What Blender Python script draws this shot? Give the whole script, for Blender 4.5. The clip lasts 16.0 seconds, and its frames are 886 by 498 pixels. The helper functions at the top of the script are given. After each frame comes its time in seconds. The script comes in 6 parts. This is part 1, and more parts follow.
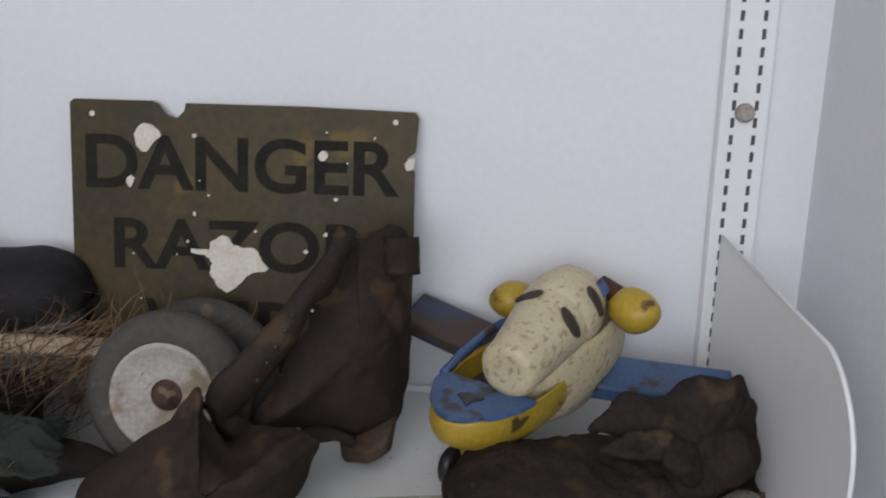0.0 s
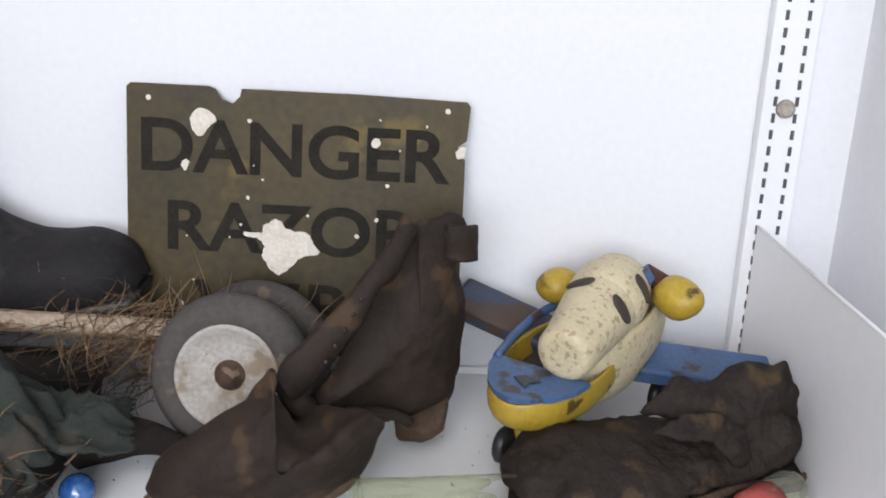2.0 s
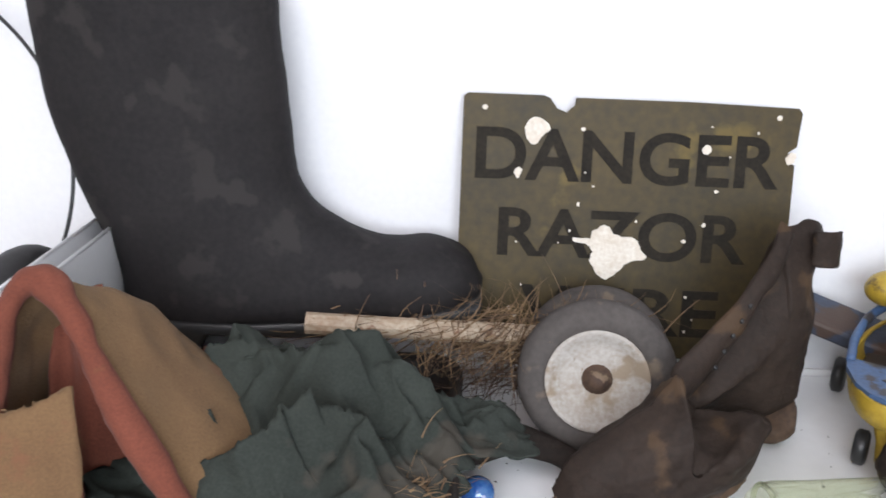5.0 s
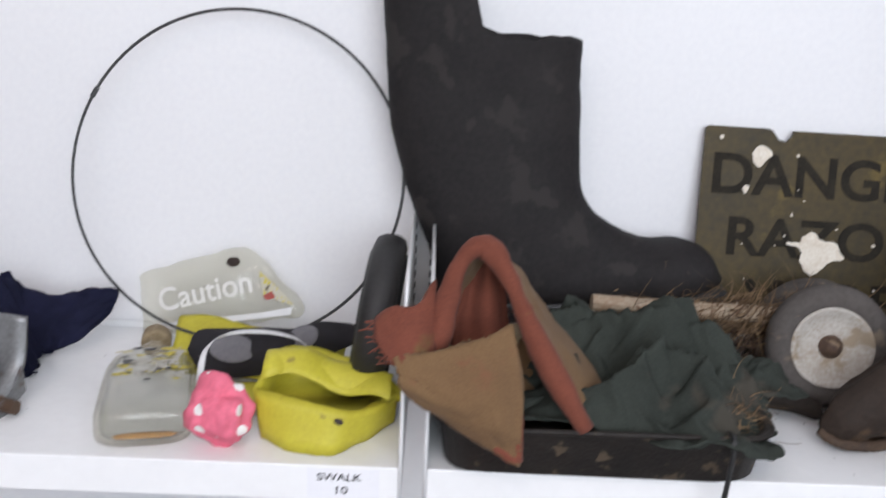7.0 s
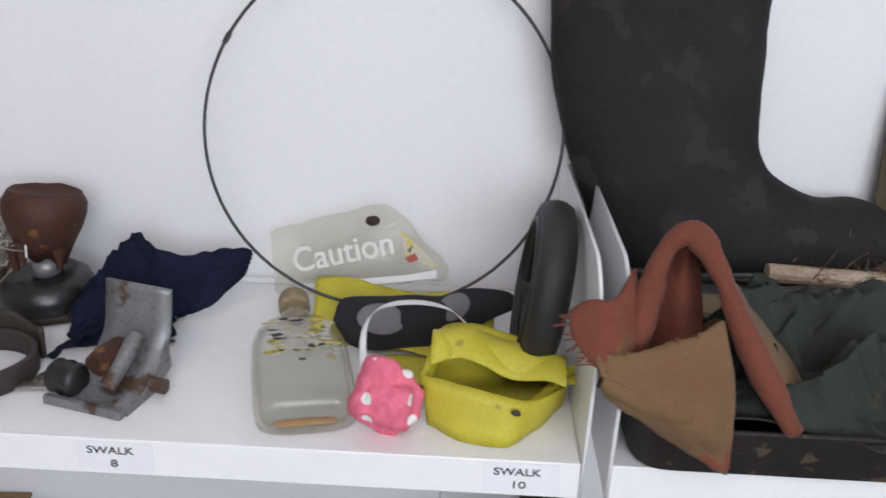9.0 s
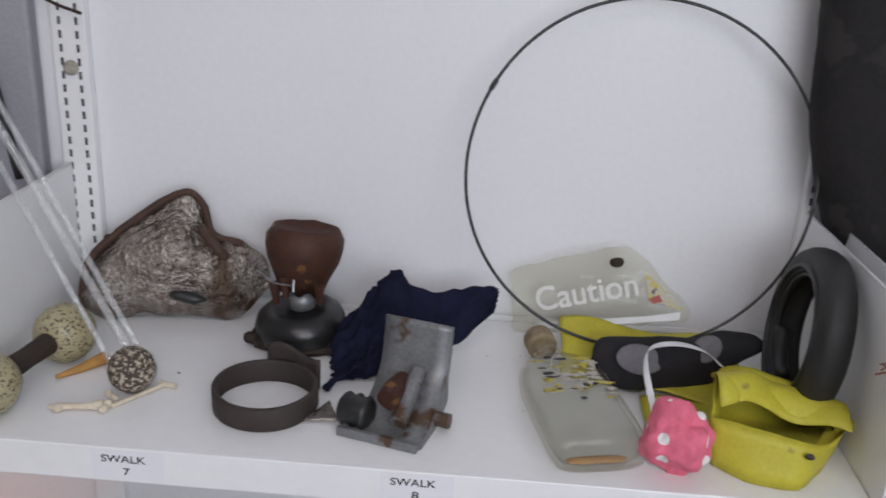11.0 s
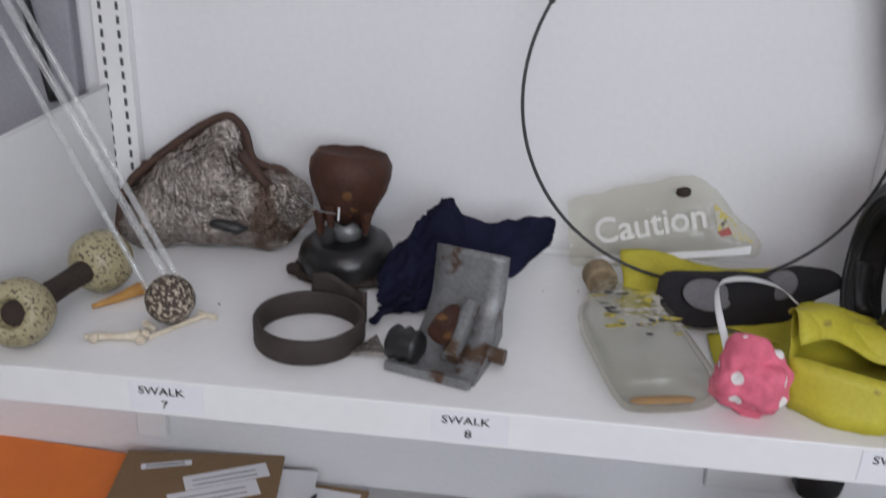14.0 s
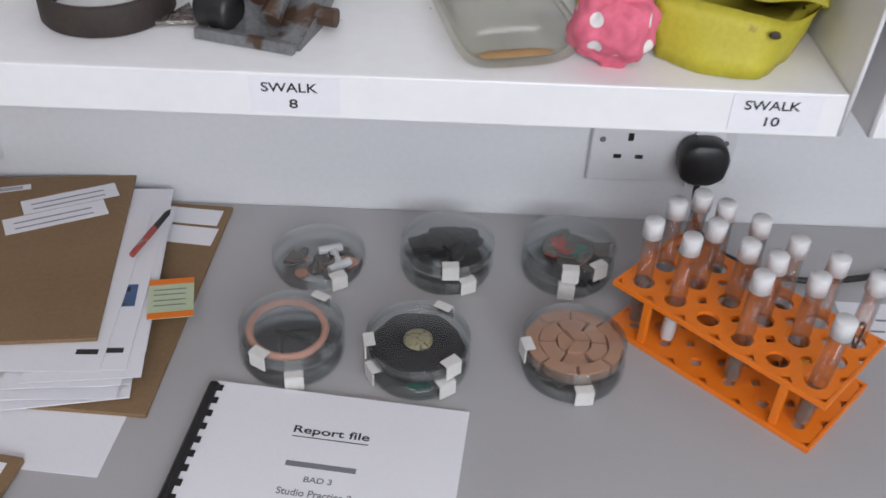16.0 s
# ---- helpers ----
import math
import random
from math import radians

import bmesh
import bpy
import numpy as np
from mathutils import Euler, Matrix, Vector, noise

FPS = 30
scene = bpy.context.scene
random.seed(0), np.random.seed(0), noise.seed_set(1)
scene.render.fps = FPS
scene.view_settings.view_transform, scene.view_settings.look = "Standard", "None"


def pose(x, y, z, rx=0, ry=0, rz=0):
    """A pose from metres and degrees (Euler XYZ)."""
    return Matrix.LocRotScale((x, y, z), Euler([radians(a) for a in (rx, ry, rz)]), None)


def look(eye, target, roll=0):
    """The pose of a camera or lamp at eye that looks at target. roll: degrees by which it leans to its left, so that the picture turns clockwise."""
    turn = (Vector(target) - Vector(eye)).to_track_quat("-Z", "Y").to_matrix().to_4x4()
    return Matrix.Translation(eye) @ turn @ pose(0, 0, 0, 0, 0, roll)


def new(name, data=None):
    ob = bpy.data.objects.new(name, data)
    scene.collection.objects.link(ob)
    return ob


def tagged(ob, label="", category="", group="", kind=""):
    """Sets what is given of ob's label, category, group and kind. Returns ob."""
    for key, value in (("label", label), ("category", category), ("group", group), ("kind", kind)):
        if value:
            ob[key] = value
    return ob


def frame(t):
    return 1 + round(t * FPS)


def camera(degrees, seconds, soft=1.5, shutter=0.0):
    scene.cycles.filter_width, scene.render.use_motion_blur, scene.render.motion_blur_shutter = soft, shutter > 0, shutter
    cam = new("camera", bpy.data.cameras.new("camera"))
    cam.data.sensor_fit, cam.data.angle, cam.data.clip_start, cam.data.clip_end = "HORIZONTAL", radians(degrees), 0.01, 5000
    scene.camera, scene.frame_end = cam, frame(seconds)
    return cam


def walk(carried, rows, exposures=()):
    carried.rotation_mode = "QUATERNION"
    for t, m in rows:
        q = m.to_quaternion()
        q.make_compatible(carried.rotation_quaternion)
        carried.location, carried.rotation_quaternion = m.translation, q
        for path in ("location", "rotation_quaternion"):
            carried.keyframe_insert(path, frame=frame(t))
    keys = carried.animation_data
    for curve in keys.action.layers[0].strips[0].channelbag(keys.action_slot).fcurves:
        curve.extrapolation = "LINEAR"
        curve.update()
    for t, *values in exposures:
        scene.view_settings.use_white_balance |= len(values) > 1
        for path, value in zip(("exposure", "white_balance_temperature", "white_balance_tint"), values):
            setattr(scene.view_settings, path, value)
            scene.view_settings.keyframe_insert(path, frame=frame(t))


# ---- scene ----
cam = camera(50.0, 16.0, 1.6, 0.4)
PATH = [
    (0, (0.6056, -0.7376, 1.4231), (0.5448, 1.1691, 0.8222), 0.43),
    (0.5, (0.5779, -0.7408, 1.4165), (0.4986, 1.1356, 0.7290), 1.33),
    (1, (0.5765, -0.7344, 1.4083), (0.4337, 1.1084, 0.6443), 1.16),
    (1.5, (0.5668, -0.7498, 1.4275), (0.5057, 1.0939, 0.6548), 1.87),
    (2, (0.5429, -0.7574, 1.4356), (0.5482, 1.1355, 0.7898), 1.84),
    (2.5, (0.4876, -0.7515, 1.4365), (0.5204, 1.1475, 0.8097), 1.62),
    (3, (0.4255, -0.7437, 1.4365), (0.5027, 1.1267, 0.7325), 1.64),
    (5.5, (0.2813, -0.8003, 1.4496), (0.1401, 1.0894, 0.8123), 0.95),
    (6, (0.2497, -0.8703, 1.4421), (0.0256, 1.0634, 0.9623), 1.32),
    (6.5, (0.1469, -0.9447, 1.4458), (-0.0302, 1.0145, 0.9828), 1.32),
    (7, (0.0162, -0.9775, 1.4432), (0.0435, 0.9690, 0.8895), 2.58),
    (7.5, (-0.0344, -0.9626, 1.4805), (0.0156, 0.9392, 0.7358), 2.88),
    (8, (-0.0262, -0.8892, 1.4797), (-0.0811, 0.9882, 0.6725), 1.94),
    (10.5, (-0.2912, -0.9081, 1.4903), (-0.2743, 0.9571, 0.7686), 3.60),
    (11, (-0.3131, -0.9203, 1.4935), (-0.4028, 0.9441, 0.7751), 3.01),
    (11.5, (-0.3313, -0.9272, 1.4941), (-0.4966, 0.9360, 0.7860), 2.80),
    (12, (-0.3477, -0.9253, 1.4923), (-0.5504, 0.9345, 0.7851), 2.57),
    (12.5, (-0.3485, -0.9242, 1.4932), (-0.5420, 0.9386, 0.7914), 2.51),
    (13, (-0.3424, -0.9122, 1.4927), (-0.4951, 0.9563, 0.7959), 2.45),
    (13.5, (-0.3434, -0.8880, 1.4808), (-0.4991, 0.9729, 0.7647), 2.58),
    (14, (-0.3253, -0.8781, 1.4562), (-0.4933, 0.9372, 0.6337), 2.46),
    (14.5, (-0.2945, -0.8797, 1.4266), (-0.3280, 0.8700, 0.4586), 3.36),
    (15, (-0.2641, -0.8750, 1.3990), (-0.2162, 0.7707, 0.2635), 3.41),
    (15.5, (-0.2607, -0.8715, 1.3852), (-0.2103, 0.7285, 0.1862), 2.84),
    (16, (-0.2594, -0.8292, 1.3514), (-0.2470, 0.7407, 0.1124), 2.41),
]
EXPOSURES = [(0, -0.58), (0.5, -0.22), (1.0, 0.25), (1.5, 0.45), (2.2, 0.08), (3.0, 0.0), (5.5, 0.55), (6.5, 0.15), (8.0, 0.0), (10.5, -0.42), (12.5, -0.58), (14.0, -0.52), (15.0, -0.28), (16.0, -0.17)]
walk(cam, [(t, look(eye, target, roll)) for t, eye, target, roll in PATH], EXPOSURES)

# ---- exposure, world and lights ----
ZS, ZD = 1.064, 0.75          # top of the shelves, top of the desk
world = bpy.data.worlds.new("daylight")
scene.world = world
world.use_nodes = True
wn = world.node_tree.nodes
sky = wn.new("ShaderNodeTexSky")
sky.sky_type, sky.sun_disc, sky.sun_elevation, sky.sun_rotation = "NISHITA", False, radians(35), radians(120)
world.node_tree.links.new(sky.outputs[0], wn["Background"].inputs[0])
wn["Background"].inputs[1].default_value = 0.1


def area(name, eye, target, w, h, power, colour):
    data = bpy.data.lights.new(name, "AREA")
    data.shape, data.size, data.size_y, data.energy, data.color = "RECTANGLE", w, h, power, colour
    ob = new(name, data)
    ob.matrix_world = look(eye, target)
    return ob


area("window_daylight", (0.4, -2.33, 1.8), (0.4, 0.0, 1.6), 1.5, 1.0, 40, (0.87, 0.92, 1.0))
area("ceiling_lamp_light", (-0.3, -1.85, 2.52), (-0.3, -1.85, 0), 1.2, 0.6, 15, (1.0, 0.87, 0.86))

# ---- materials ----


def mat(name, a, b=None, rough=0.6, metal=0.0, scale=30.0, fine=300.0, bump=0.15, dist=0.002, spots=None, spot_scale=60.0, spot_at=0.62, spec=0.5, mix=(0.35, 0.65), trans=0.0, sheen=0.0):
    """Two-scale noise between colours a and b, optional spots of a third colour, bump."""
    m = bpy.data.materials.new(name)
    m.use_nodes = True
    nt = m.node_tree
    n, l = nt.nodes, nt.links
    p = n["Principled BSDF"]
    b = b or [c * 0.8 for c in a]
    tc = n.new("ShaderNodeTexCoord")
    big, small = n.new("ShaderNodeTexNoise"), n.new("ShaderNodeTexNoise")
    big.inputs["Scale"].default_value, small.inputs["Scale"].default_value = scale, fine
    big.inputs["Detail"].default_value, small.inputs["Detail"].default_value = 5, 3
    for t in (big, small):
        l.new(tc.outputs["Object"], t.inputs["Vector"])
    both = n.new("ShaderNodeMath")
    both.operation = "MULTIPLY_ADD"
    l.new(small.outputs["Fac"], both.inputs[0])
    both.inputs[1].default_value = 0.45
    half = n.new("ShaderNodeMath")
    half.operation = "MULTIPLY"
    half.inputs[1].default_value = 0.55
    l.new(big.outputs["Fac"], half.inputs[0])
    l.new(half.outputs[0], both.inputs[2])
    ramp = n.new("ShaderNodeValToRGB")
    ramp.color_ramp.elements[0].position, ramp.color_ramp.elements[1].position = mix
    ramp.color_ramp.elements[0].color, ramp.color_ramp.elements[1].color = (*a, 1), (*b, 1)
    l.new(both.outputs[0], ramp.inputs[0])
    out = ramp.outputs[0]
    if spots:
        sp = n.new("ShaderNodeTexNoise")
        sp.inputs["Scale"].default_value, sp.inputs["Detail"].default_value = spot_scale, 6
        l.new(tc.outputs["Object"], sp.inputs["Vector"])
        edge = n.new("ShaderNodeValToRGB")
        edge.color_ramp.elements[0].position, edge.color_ramp.elements[1].position = spot_at, spot_at + 0.05
        l.new(sp.outputs["Fac"], edge.inputs[0])
        mx = n.new("ShaderNodeMix")
        mx.data_type = "RGBA"
        l.new(edge.outputs[0], mx.inputs[0])
        l.new(out, mx.inputs[6])
        mx.inputs[7].default_value = (*spots, 1)
        out = mx.outputs[2]
    l.new(out, p.inputs["Base Color"])
    p.inputs["Roughness"].default_value, p.inputs["Metallic"].default_value = rough, metal
    p.inputs["Specular IOR Level"].default_value = spec
    p.inputs["Transmission Weight"].default_value = trans
    p.inputs["Sheen Weight"].default_value = sheen
    if bump:
        bp = n.new("ShaderNodeBump")
        bp.inputs["Strength"].default_value, bp.inputs["Distance"].default_value = bump, dist
        l.new(both.outputs[0], bp.inputs["Height"])
        l.new(bp.outputs[0], p.inputs["Normal"])
    return m


def dots(name, a, b, scale, size):
    """Cloth of colour a with round dots of colour b."""
    m = mat(name, a, [c * 0.8 for c in a], 0.75, scale=40, bump=0.4)
    nt = m.node_tree
    n, l = nt.nodes, nt.links
    v = n.new("ShaderNodeTexVoronoi")
    v.inputs["Scale"].default_value, v.inputs["Randomness"].default_value = scale, 0.35
    tc = n.new("ShaderNodeTexCoord")
    l.new(tc.outputs["Object"], v.inputs["Vector"])
    lt = n.new("ShaderNodeMath")
    lt.operation, lt.inputs[1].default_value = "LESS_THAN", size
    l.new(v.outputs["Distance"], lt.inputs[0])
    mx = n.new("ShaderNodeMix")
    mx.data_type = "RGBA"
    p = n["Principled BSDF"]
    src = p.inputs["Base Color"].links[0].from_socket
    l.new(lt.outputs[0], mx.inputs[0])
    l.new(src, mx.inputs[6])
    mx.inputs[7].default_value = (*b, 1)
    l.new(mx.outputs[2], p.inputs["Base Color"])
    return m


def glass(name, tint=(0.95, 0.97, 0.97), rough=0.03, clear=0.7):
    """Thin clear wall: see-through with a glossy coat."""
    m = bpy.data.materials.new(name)
    m.use_nodes = True
    nt = m.node_tree
    n, l = nt.nodes, nt.links
    n.remove(n["Principled BSDF"])
    tr, gl, df = n.new("ShaderNodeBsdfTransparent"), n.new("ShaderNodeBsdfGlossy"), n.new("ShaderNodeBsdfDiffuse")
    tr.inputs[0].default_value = (*tint, 1)
    gl.inputs["Roughness"].default_value = rough
    df.inputs[0].default_value = (*[c * 0.8 for c in tint], 1)
    lw = n.new("ShaderNodeLayerWeight")
    lw.inputs[0].default_value = 0.5
    pw = n.new("ShaderNodeMath")
    pw.operation, pw.inputs[1].default_value = "POWER", 3.5
    l.new(lw.outputs["Facing"], pw.inputs[0])
    fr = n.new("ShaderNodeMath")
    fr.operation, fr.inputs[1].default_value, fr.inputs[2].default_value = "MULTIPLY_ADD", 0.6, 0.022
    l.new(pw.outputs[0], fr.inputs[0])
    nz = n.new("ShaderNodeTexNoise")
    nz.inputs["Scale"].default_value = 55
    dust = n.new("ShaderNodeMath")
    dust.operation = "MULTIPLY"
    dust.inputs[1].default_value = (1 - clear) * 2
    l.new(nz.outputs["Fac"], dust.inputs[0])
    a, b = n.new("ShaderNodeMixShader"), n.new("ShaderNodeMixShader")
    l.new(dust.outputs[0], a.inputs[0])
    l.new(tr.outputs[0], a.inputs[1])
    l.new(df.outputs[0], a.inputs[2])
    l.new(fr.outputs[0], b.inputs[0])
    l.new(a.outputs[0], b.inputs[1])
    l.new(gl.outputs[0], b.inputs[2])
    l.new(b.outputs[0], n["Material Output"].inputs[0])
    return m


M_WALL = mat("white_wall_paint", (0.80, 0.80, 0.81), (0.75, 0.75, 0.77), 0.55, scale=2.5, fine=160, bump=0.05)
M_SHELF = mat("white_enamelled_steel", (0.84, 0.84, 0.84), (0.80, 0.80, 0.80), 0.32, scale=6, fine=90, bump=0.03, spots=(0.55, 0.52, 0.48), spot_scale=140, spot_at=0.76)
# near-black that paints the shade inside the upright's slots
M_SLOTSHADE = mat("painted_slot_shade", (0.09, 0.09, 0.095), rough=0.7)
M_DESK = mat("grey_laminate", (0.44, 0.435, 0.435), (0.39, 0.385, 0.385), 0.45, scale=4, fine=700, bump=0.03)
M_FLOOR = mat("grey_floor_vinyl", (0.28, 0.27, 0.26), (0.22, 0.21, 0.2), 0.5, scale=5)
M_STEEL = mat("worn_galvanised_steel", (0.25, 0.255, 0.26), (0.15, 0.15, 0.15), 0.45, 0.45, scale=25, spots=(0.10, 0.060, 0.038), spot_scale=32, spot_at=0.55)
M_RUST = mat("rust", (0.075, 0.026, 0.013), (0.041, 0.015, 0.009), 0.65, 0.2, scale=45, fine=350, bump=0.4, spots=(0.165, 0.075, 0.022), spot_scale=50, spot_at=0.62)
M_RUBBER = mat("dirty_black_rubber", (0.0130, 0.0118, 0.0125), (0.0230, 0.0205, 0.0205), 0.75, scale=14, fine=200, bump=0.2, spots=(0.029, 0.026, 0.025), spot_scale=26, spot_at=0.57, spec=0.2)
M_TYREB = mat("matt_black_tyre_rubber", (0.012, 0.011, 0.0115), (0.024, 0.0225, 0.022), 0.6, scale=12, fine=200, bump=0.2)
M_BLACK = mat("black_plastic", (0.012, 0.012, 0.013), (0.02, 0.02, 0.02), 0.4, scale=40)
M_GLOSS = mat("worn_glossy_black_rubber", (0.008, 0.008, 0.009), (0.016, 0.015, 0.015), 0.3, scale=30, bump=0.1)
M_LEATHER = mat("dried_brown_leather", (0.033, 0.022, 0.016), (0.019, 0.013, 0.010), 0.7, scale=22, fine=260, bump=0.55, dist=0.003, spots=(0.061, 0.037, 0.021), spot_scale=28, spot_at=0.58, spec=0.2)
M_LEATHER2 = mat("muddy_dark_leather", (0.031, 0.022, 0.017), (0.016, 0.012, 0.010), 0.75, scale=30, fine=260, bump=0.8, dist=0.004, spots=(0.059, 0.038, 0.020), spot_scale=25, spot_at=0.57, spec=0.2)
M_SOLE = mat("worn_leather_sole", (0.085, 0.049, 0.026), (0.033, 0.019, 0.012), 0.8, scale=40, bump=0.7)
M_SIGN = mat("weathered_olive_sign_metal", (0.071, 0.051, 0.020), (0.037, 0.031, 0.019), 0.5, 0.2, scale=9, fine=130, bump=0.15, spots=(0.109, 0.078, 0.024), spot_scale=14, spot_at=0.6, spec=0.25)
M_SIGNTXT = mat("faded_black_paint", (0.011, 0.009, 0.007), (0.026, 0.021, 0.014), 0.75, scale=40, spec=0.2)
M_WHITE = mat("flaked_white_plaster", (0.78, 0.74, 0.66), (0.6, 0.52, 0.42), 0.85, scale=60, bump=0.7)
M_TYRE = mat("dusty_grey_rubber", (0.094, 0.083, 0.076), (0.061, 0.054, 0.050), 0.85, scale=18, fine=220, bump=0.25, spots=(0.144, 0.115, 0.086), spot_scale=30, spot_at=0.6, spec=0.25)
M_RIM = mat("chalky_rim", (0.468, 0.442, 0.408), (0.300, 0.255, 0.205), 0.75, scale=24, bump=0.3, spots=(0.27, 0.215, 0.155), spot_scale=34, spot_at=0.55, spec=0.3)
M_HUB = mat("brown_hub_rust", (0.085, 0.048, 0.028), (0.045, 0.026, 0.018), 0.8, scale=60, bump=0.4, spots=(0.16, 0.11, 0.07), spot_scale=90, spot_at=0.6)
M_CREAM = mat("dirty_cream_plastic", (0.626, 0.552, 0.368), (0.506, 0.423, 0.258), 0.5, scale=24, bump=0.25, spots=(0.38, 0.29, 0.175), spot_scale=190, spot_at=0.575)
M_YELLOWP = mat("scratched_yellow_plastic", (0.468, 0.323, 0.030), (0.340, 0.221, 0.025), 0.45, scale=20, bump=0.2, spots=(0.085, 0.051, 0.017), spot_scale=45, spot_at=0.6)
M_BLUEP = mat("scratched_blue_plastic", (0.070, 0.140, 0.294), (0.049, 0.091, 0.182), 0.45, scale=20, bump=0.25, spots=(0.042, 0.038, 0.042), spot_scale=45, spot_at=0.6)
M_WING = mat("scraped_dark_blue_plastic", (0.045, 0.065, 0.110), (0.030, 0.034, 0.050), 0.55, scale=20, bump=0.3, spots=(0.060, 0.036, 0.026), spot_scale=30, spot_at=0.52)
M_DARK = mat("dark_hollow_plastic", (0.05, 0.035, 0.025), rough=0.7)
M_FELT = mat("rust_red_felt", (0.185, 0.058, 0.036), (0.120, 0.038, 0.025), 0.95, scale=20, fine=600, bump=0.5, sheen=0.05, spec=0.2, spots=(0.150, 0.088, 0.037), spot_scale=15, spot_at=0.6)
M_TAN = mat("tan_felt_backing", (0.187, 0.113, 0.055), (0.133, 0.076, 0.039), 0.95, scale=16, fine=600, bump=0.5, sheen=0.05, spec=0.2, spots=(0.172, 0.078, 0.043), spot_scale=22, spot_at=0.64)
M_GREEN = mat("faded_green_canvas", (0.037, 0.043, 0.036), (0.022, 0.026, 0.022), 0.85, scale=18, fine=500, bump=0.35, spots=(0.051, 0.046, 0.037), spot_scale=18, spot_at=0.6, spec=0.2)
M_NAVY = mat("navy_cloth", (0.011, 0.012, 0.036), (0.006, 0.007, 0.019), 0.9, scale=30, fine=600, bump=0.4, spec=0.2)
M_STRAW = mat("dry_straw", (0.255, 0.165, 0.083), (0.098, 0.056, 0.034), 0.85, scale=40)
M_HAIR = mat("brown_root_fibre", (0.105, 0.064, 0.038), (0.053, 0.030, 0.021), 0.9, scale=40)
M_TRAY = mat("grimy_black_tray", (0.026, 0.021, 0.018), (0.014, 0.012, 0.011), 0.6, 0.2, scale=35, bump=0.6, spots=(0.10, 0.075, 0.05), spot_scale=60, spot_at=0.6, spec=0.3)
M_POLE = mat("dirty_cream_pole", (0.52, 0.44, 0.33), (0.33, 0.22, 0.14), 0.6, scale=40, bump=0.3, spots=(0.2, 0.1, 0.05), spot_scale=60, spot_at=0.6)
M_FOAM = mat("crumbling_foam", (0.357, 0.281, 0.178), (0.221, 0.162, 0.093), 0.95, scale=60, bump=0.9, dist=0.005)
M_MARBLE = mat("blue_glass_marble", (0.015, 0.060, 0.275), (0.060, 0.175, 0.375), 0.05, scale=60, bump=0, spots=(0.6, 0.65, 0.75), spot_scale=50, spot_at=0.64, spec=0.8)
M_BOTTLE = glass("green_bottle_glass", (0.86, 0.88, 0.77), 0.05, 0.87)
M_CLEAR = glass("clear_polystyrene", (0.97, 0.98, 0.98), 0.04, 0.988)
M_TUBE = glass("clear_glass_rod", (0.95, 0.96, 0.96), 0.03, 0.76)
M_FLASK = glass("dusty_clear_glass", (0.93, 0.92, 0.88), 0.05, 0.965)
M_FILM = glass("crumpled_clear_film", (0.93, 0.925, 0.88), 0.10, 0.90)
M_RED = mat("faded_red_plastic", (0.396, 0.065, 0.050), (0.302, 0.072, 0.058), 0.5, scale=60, bump=0.3, spots=(0.360, 0.252, 0.202), spot_scale=60, spot_at=0.6)
M_FOIL = mat("wrinkled_silver_foil", (0.46, 0.42, 0.385), (0.17, 0.135, 0.11), 0.27, 0.9, scale=70, fine=300, bump=1.0, dist=0.008, spots=(0.13, 0.09, 0.068), spot_scale=15, spot_at=0.53)
M_BROWN = mat("brown_piping", (0.075, 0.035, 0.02), (0.04, 0.02, 0.014), 0.7, scale=50, bump=0.4)
M_RING = mat("brown_fibre_band", (0.045, 0.032, 0.026), (0.029, 0.022, 0.018), 0.7, scale=35, bump=0.3)
M_BALL = mat("speckled_old_ball", (0.075, 0.05, 0.036), (0.045, 0.032, 0.025), 0.7, scale=60, bump=0.6, spots=(0.46, 0.40, 0.31), spot_scale=330, spot_at=0.52)
M_DUMB = mat("chipped_cream_enamel", (0.406, 0.367, 0.226), (0.328, 0.281, 0.156), 0.4, scale=30, bump=0.4, spots=(0.075, 0.053, 0.034), spot_scale=360, spot_at=0.55)
M_IRON = mat("dark_rusted_iron", (0.05, 0.034, 0.026), (0.03, 0.02, 0.016), 0.75, 0.3, scale=60, bump=0.5)
M_BONE = mat("bleached_bone", (0.72, 0.66, 0.54), (0.55, 0.46, 0.33), 0.6, scale=60, bump=0.3)
M_HORN = mat("amber_horn", (0.50, 0.27, 0.07), (0.36, 0.17, 0.04), 0.5, scale=60, bump=0.2)
M_YELLOW = mat("yellow_wax_cloth", (0.540, 0.486, 0.041), (0.450, 0.387, 0.032), 0.6, scale=22, fine=250, bump=0.3, spots=(0.270, 0.216, 0.036), spot_scale=38, spot_at=0.66)
M_PINK = dots("pink_dotted_cloth", (0.80, 0.165, 0.25), (0.80, 0.76, 0.74), 62, 0.30)
M_SPOT = mat("black_cotton", (0.011, 0.010, 0.012), (0.017, 0.015, 0.018), 0.95, scale=40, bump=0.4)
M_GREY = mat("grey_cotton", (0.17, 0.165, 0.175), (0.13, 0.125, 0.135), 0.95, scale=40, bump=0.3)
M_LABELY = mat("flaked_yellow_print", (0.52, 0.42, 0.04), (0.42, 0.36, 0.08), 0.7, scale=60, bump=0.2, spots=(0.10, 0.08, 0.05), spot_scale=160, spot_at=0.6)
M_PAPERD = mat("dirty_label_paper", (0.50, 0.48, 0.43), (0.36, 0.34, 0.29), 0.8, scale=60, bump=0.2, spots=(0.12, 0.10, 0.08), spot_scale=160, spot_at=0.6)
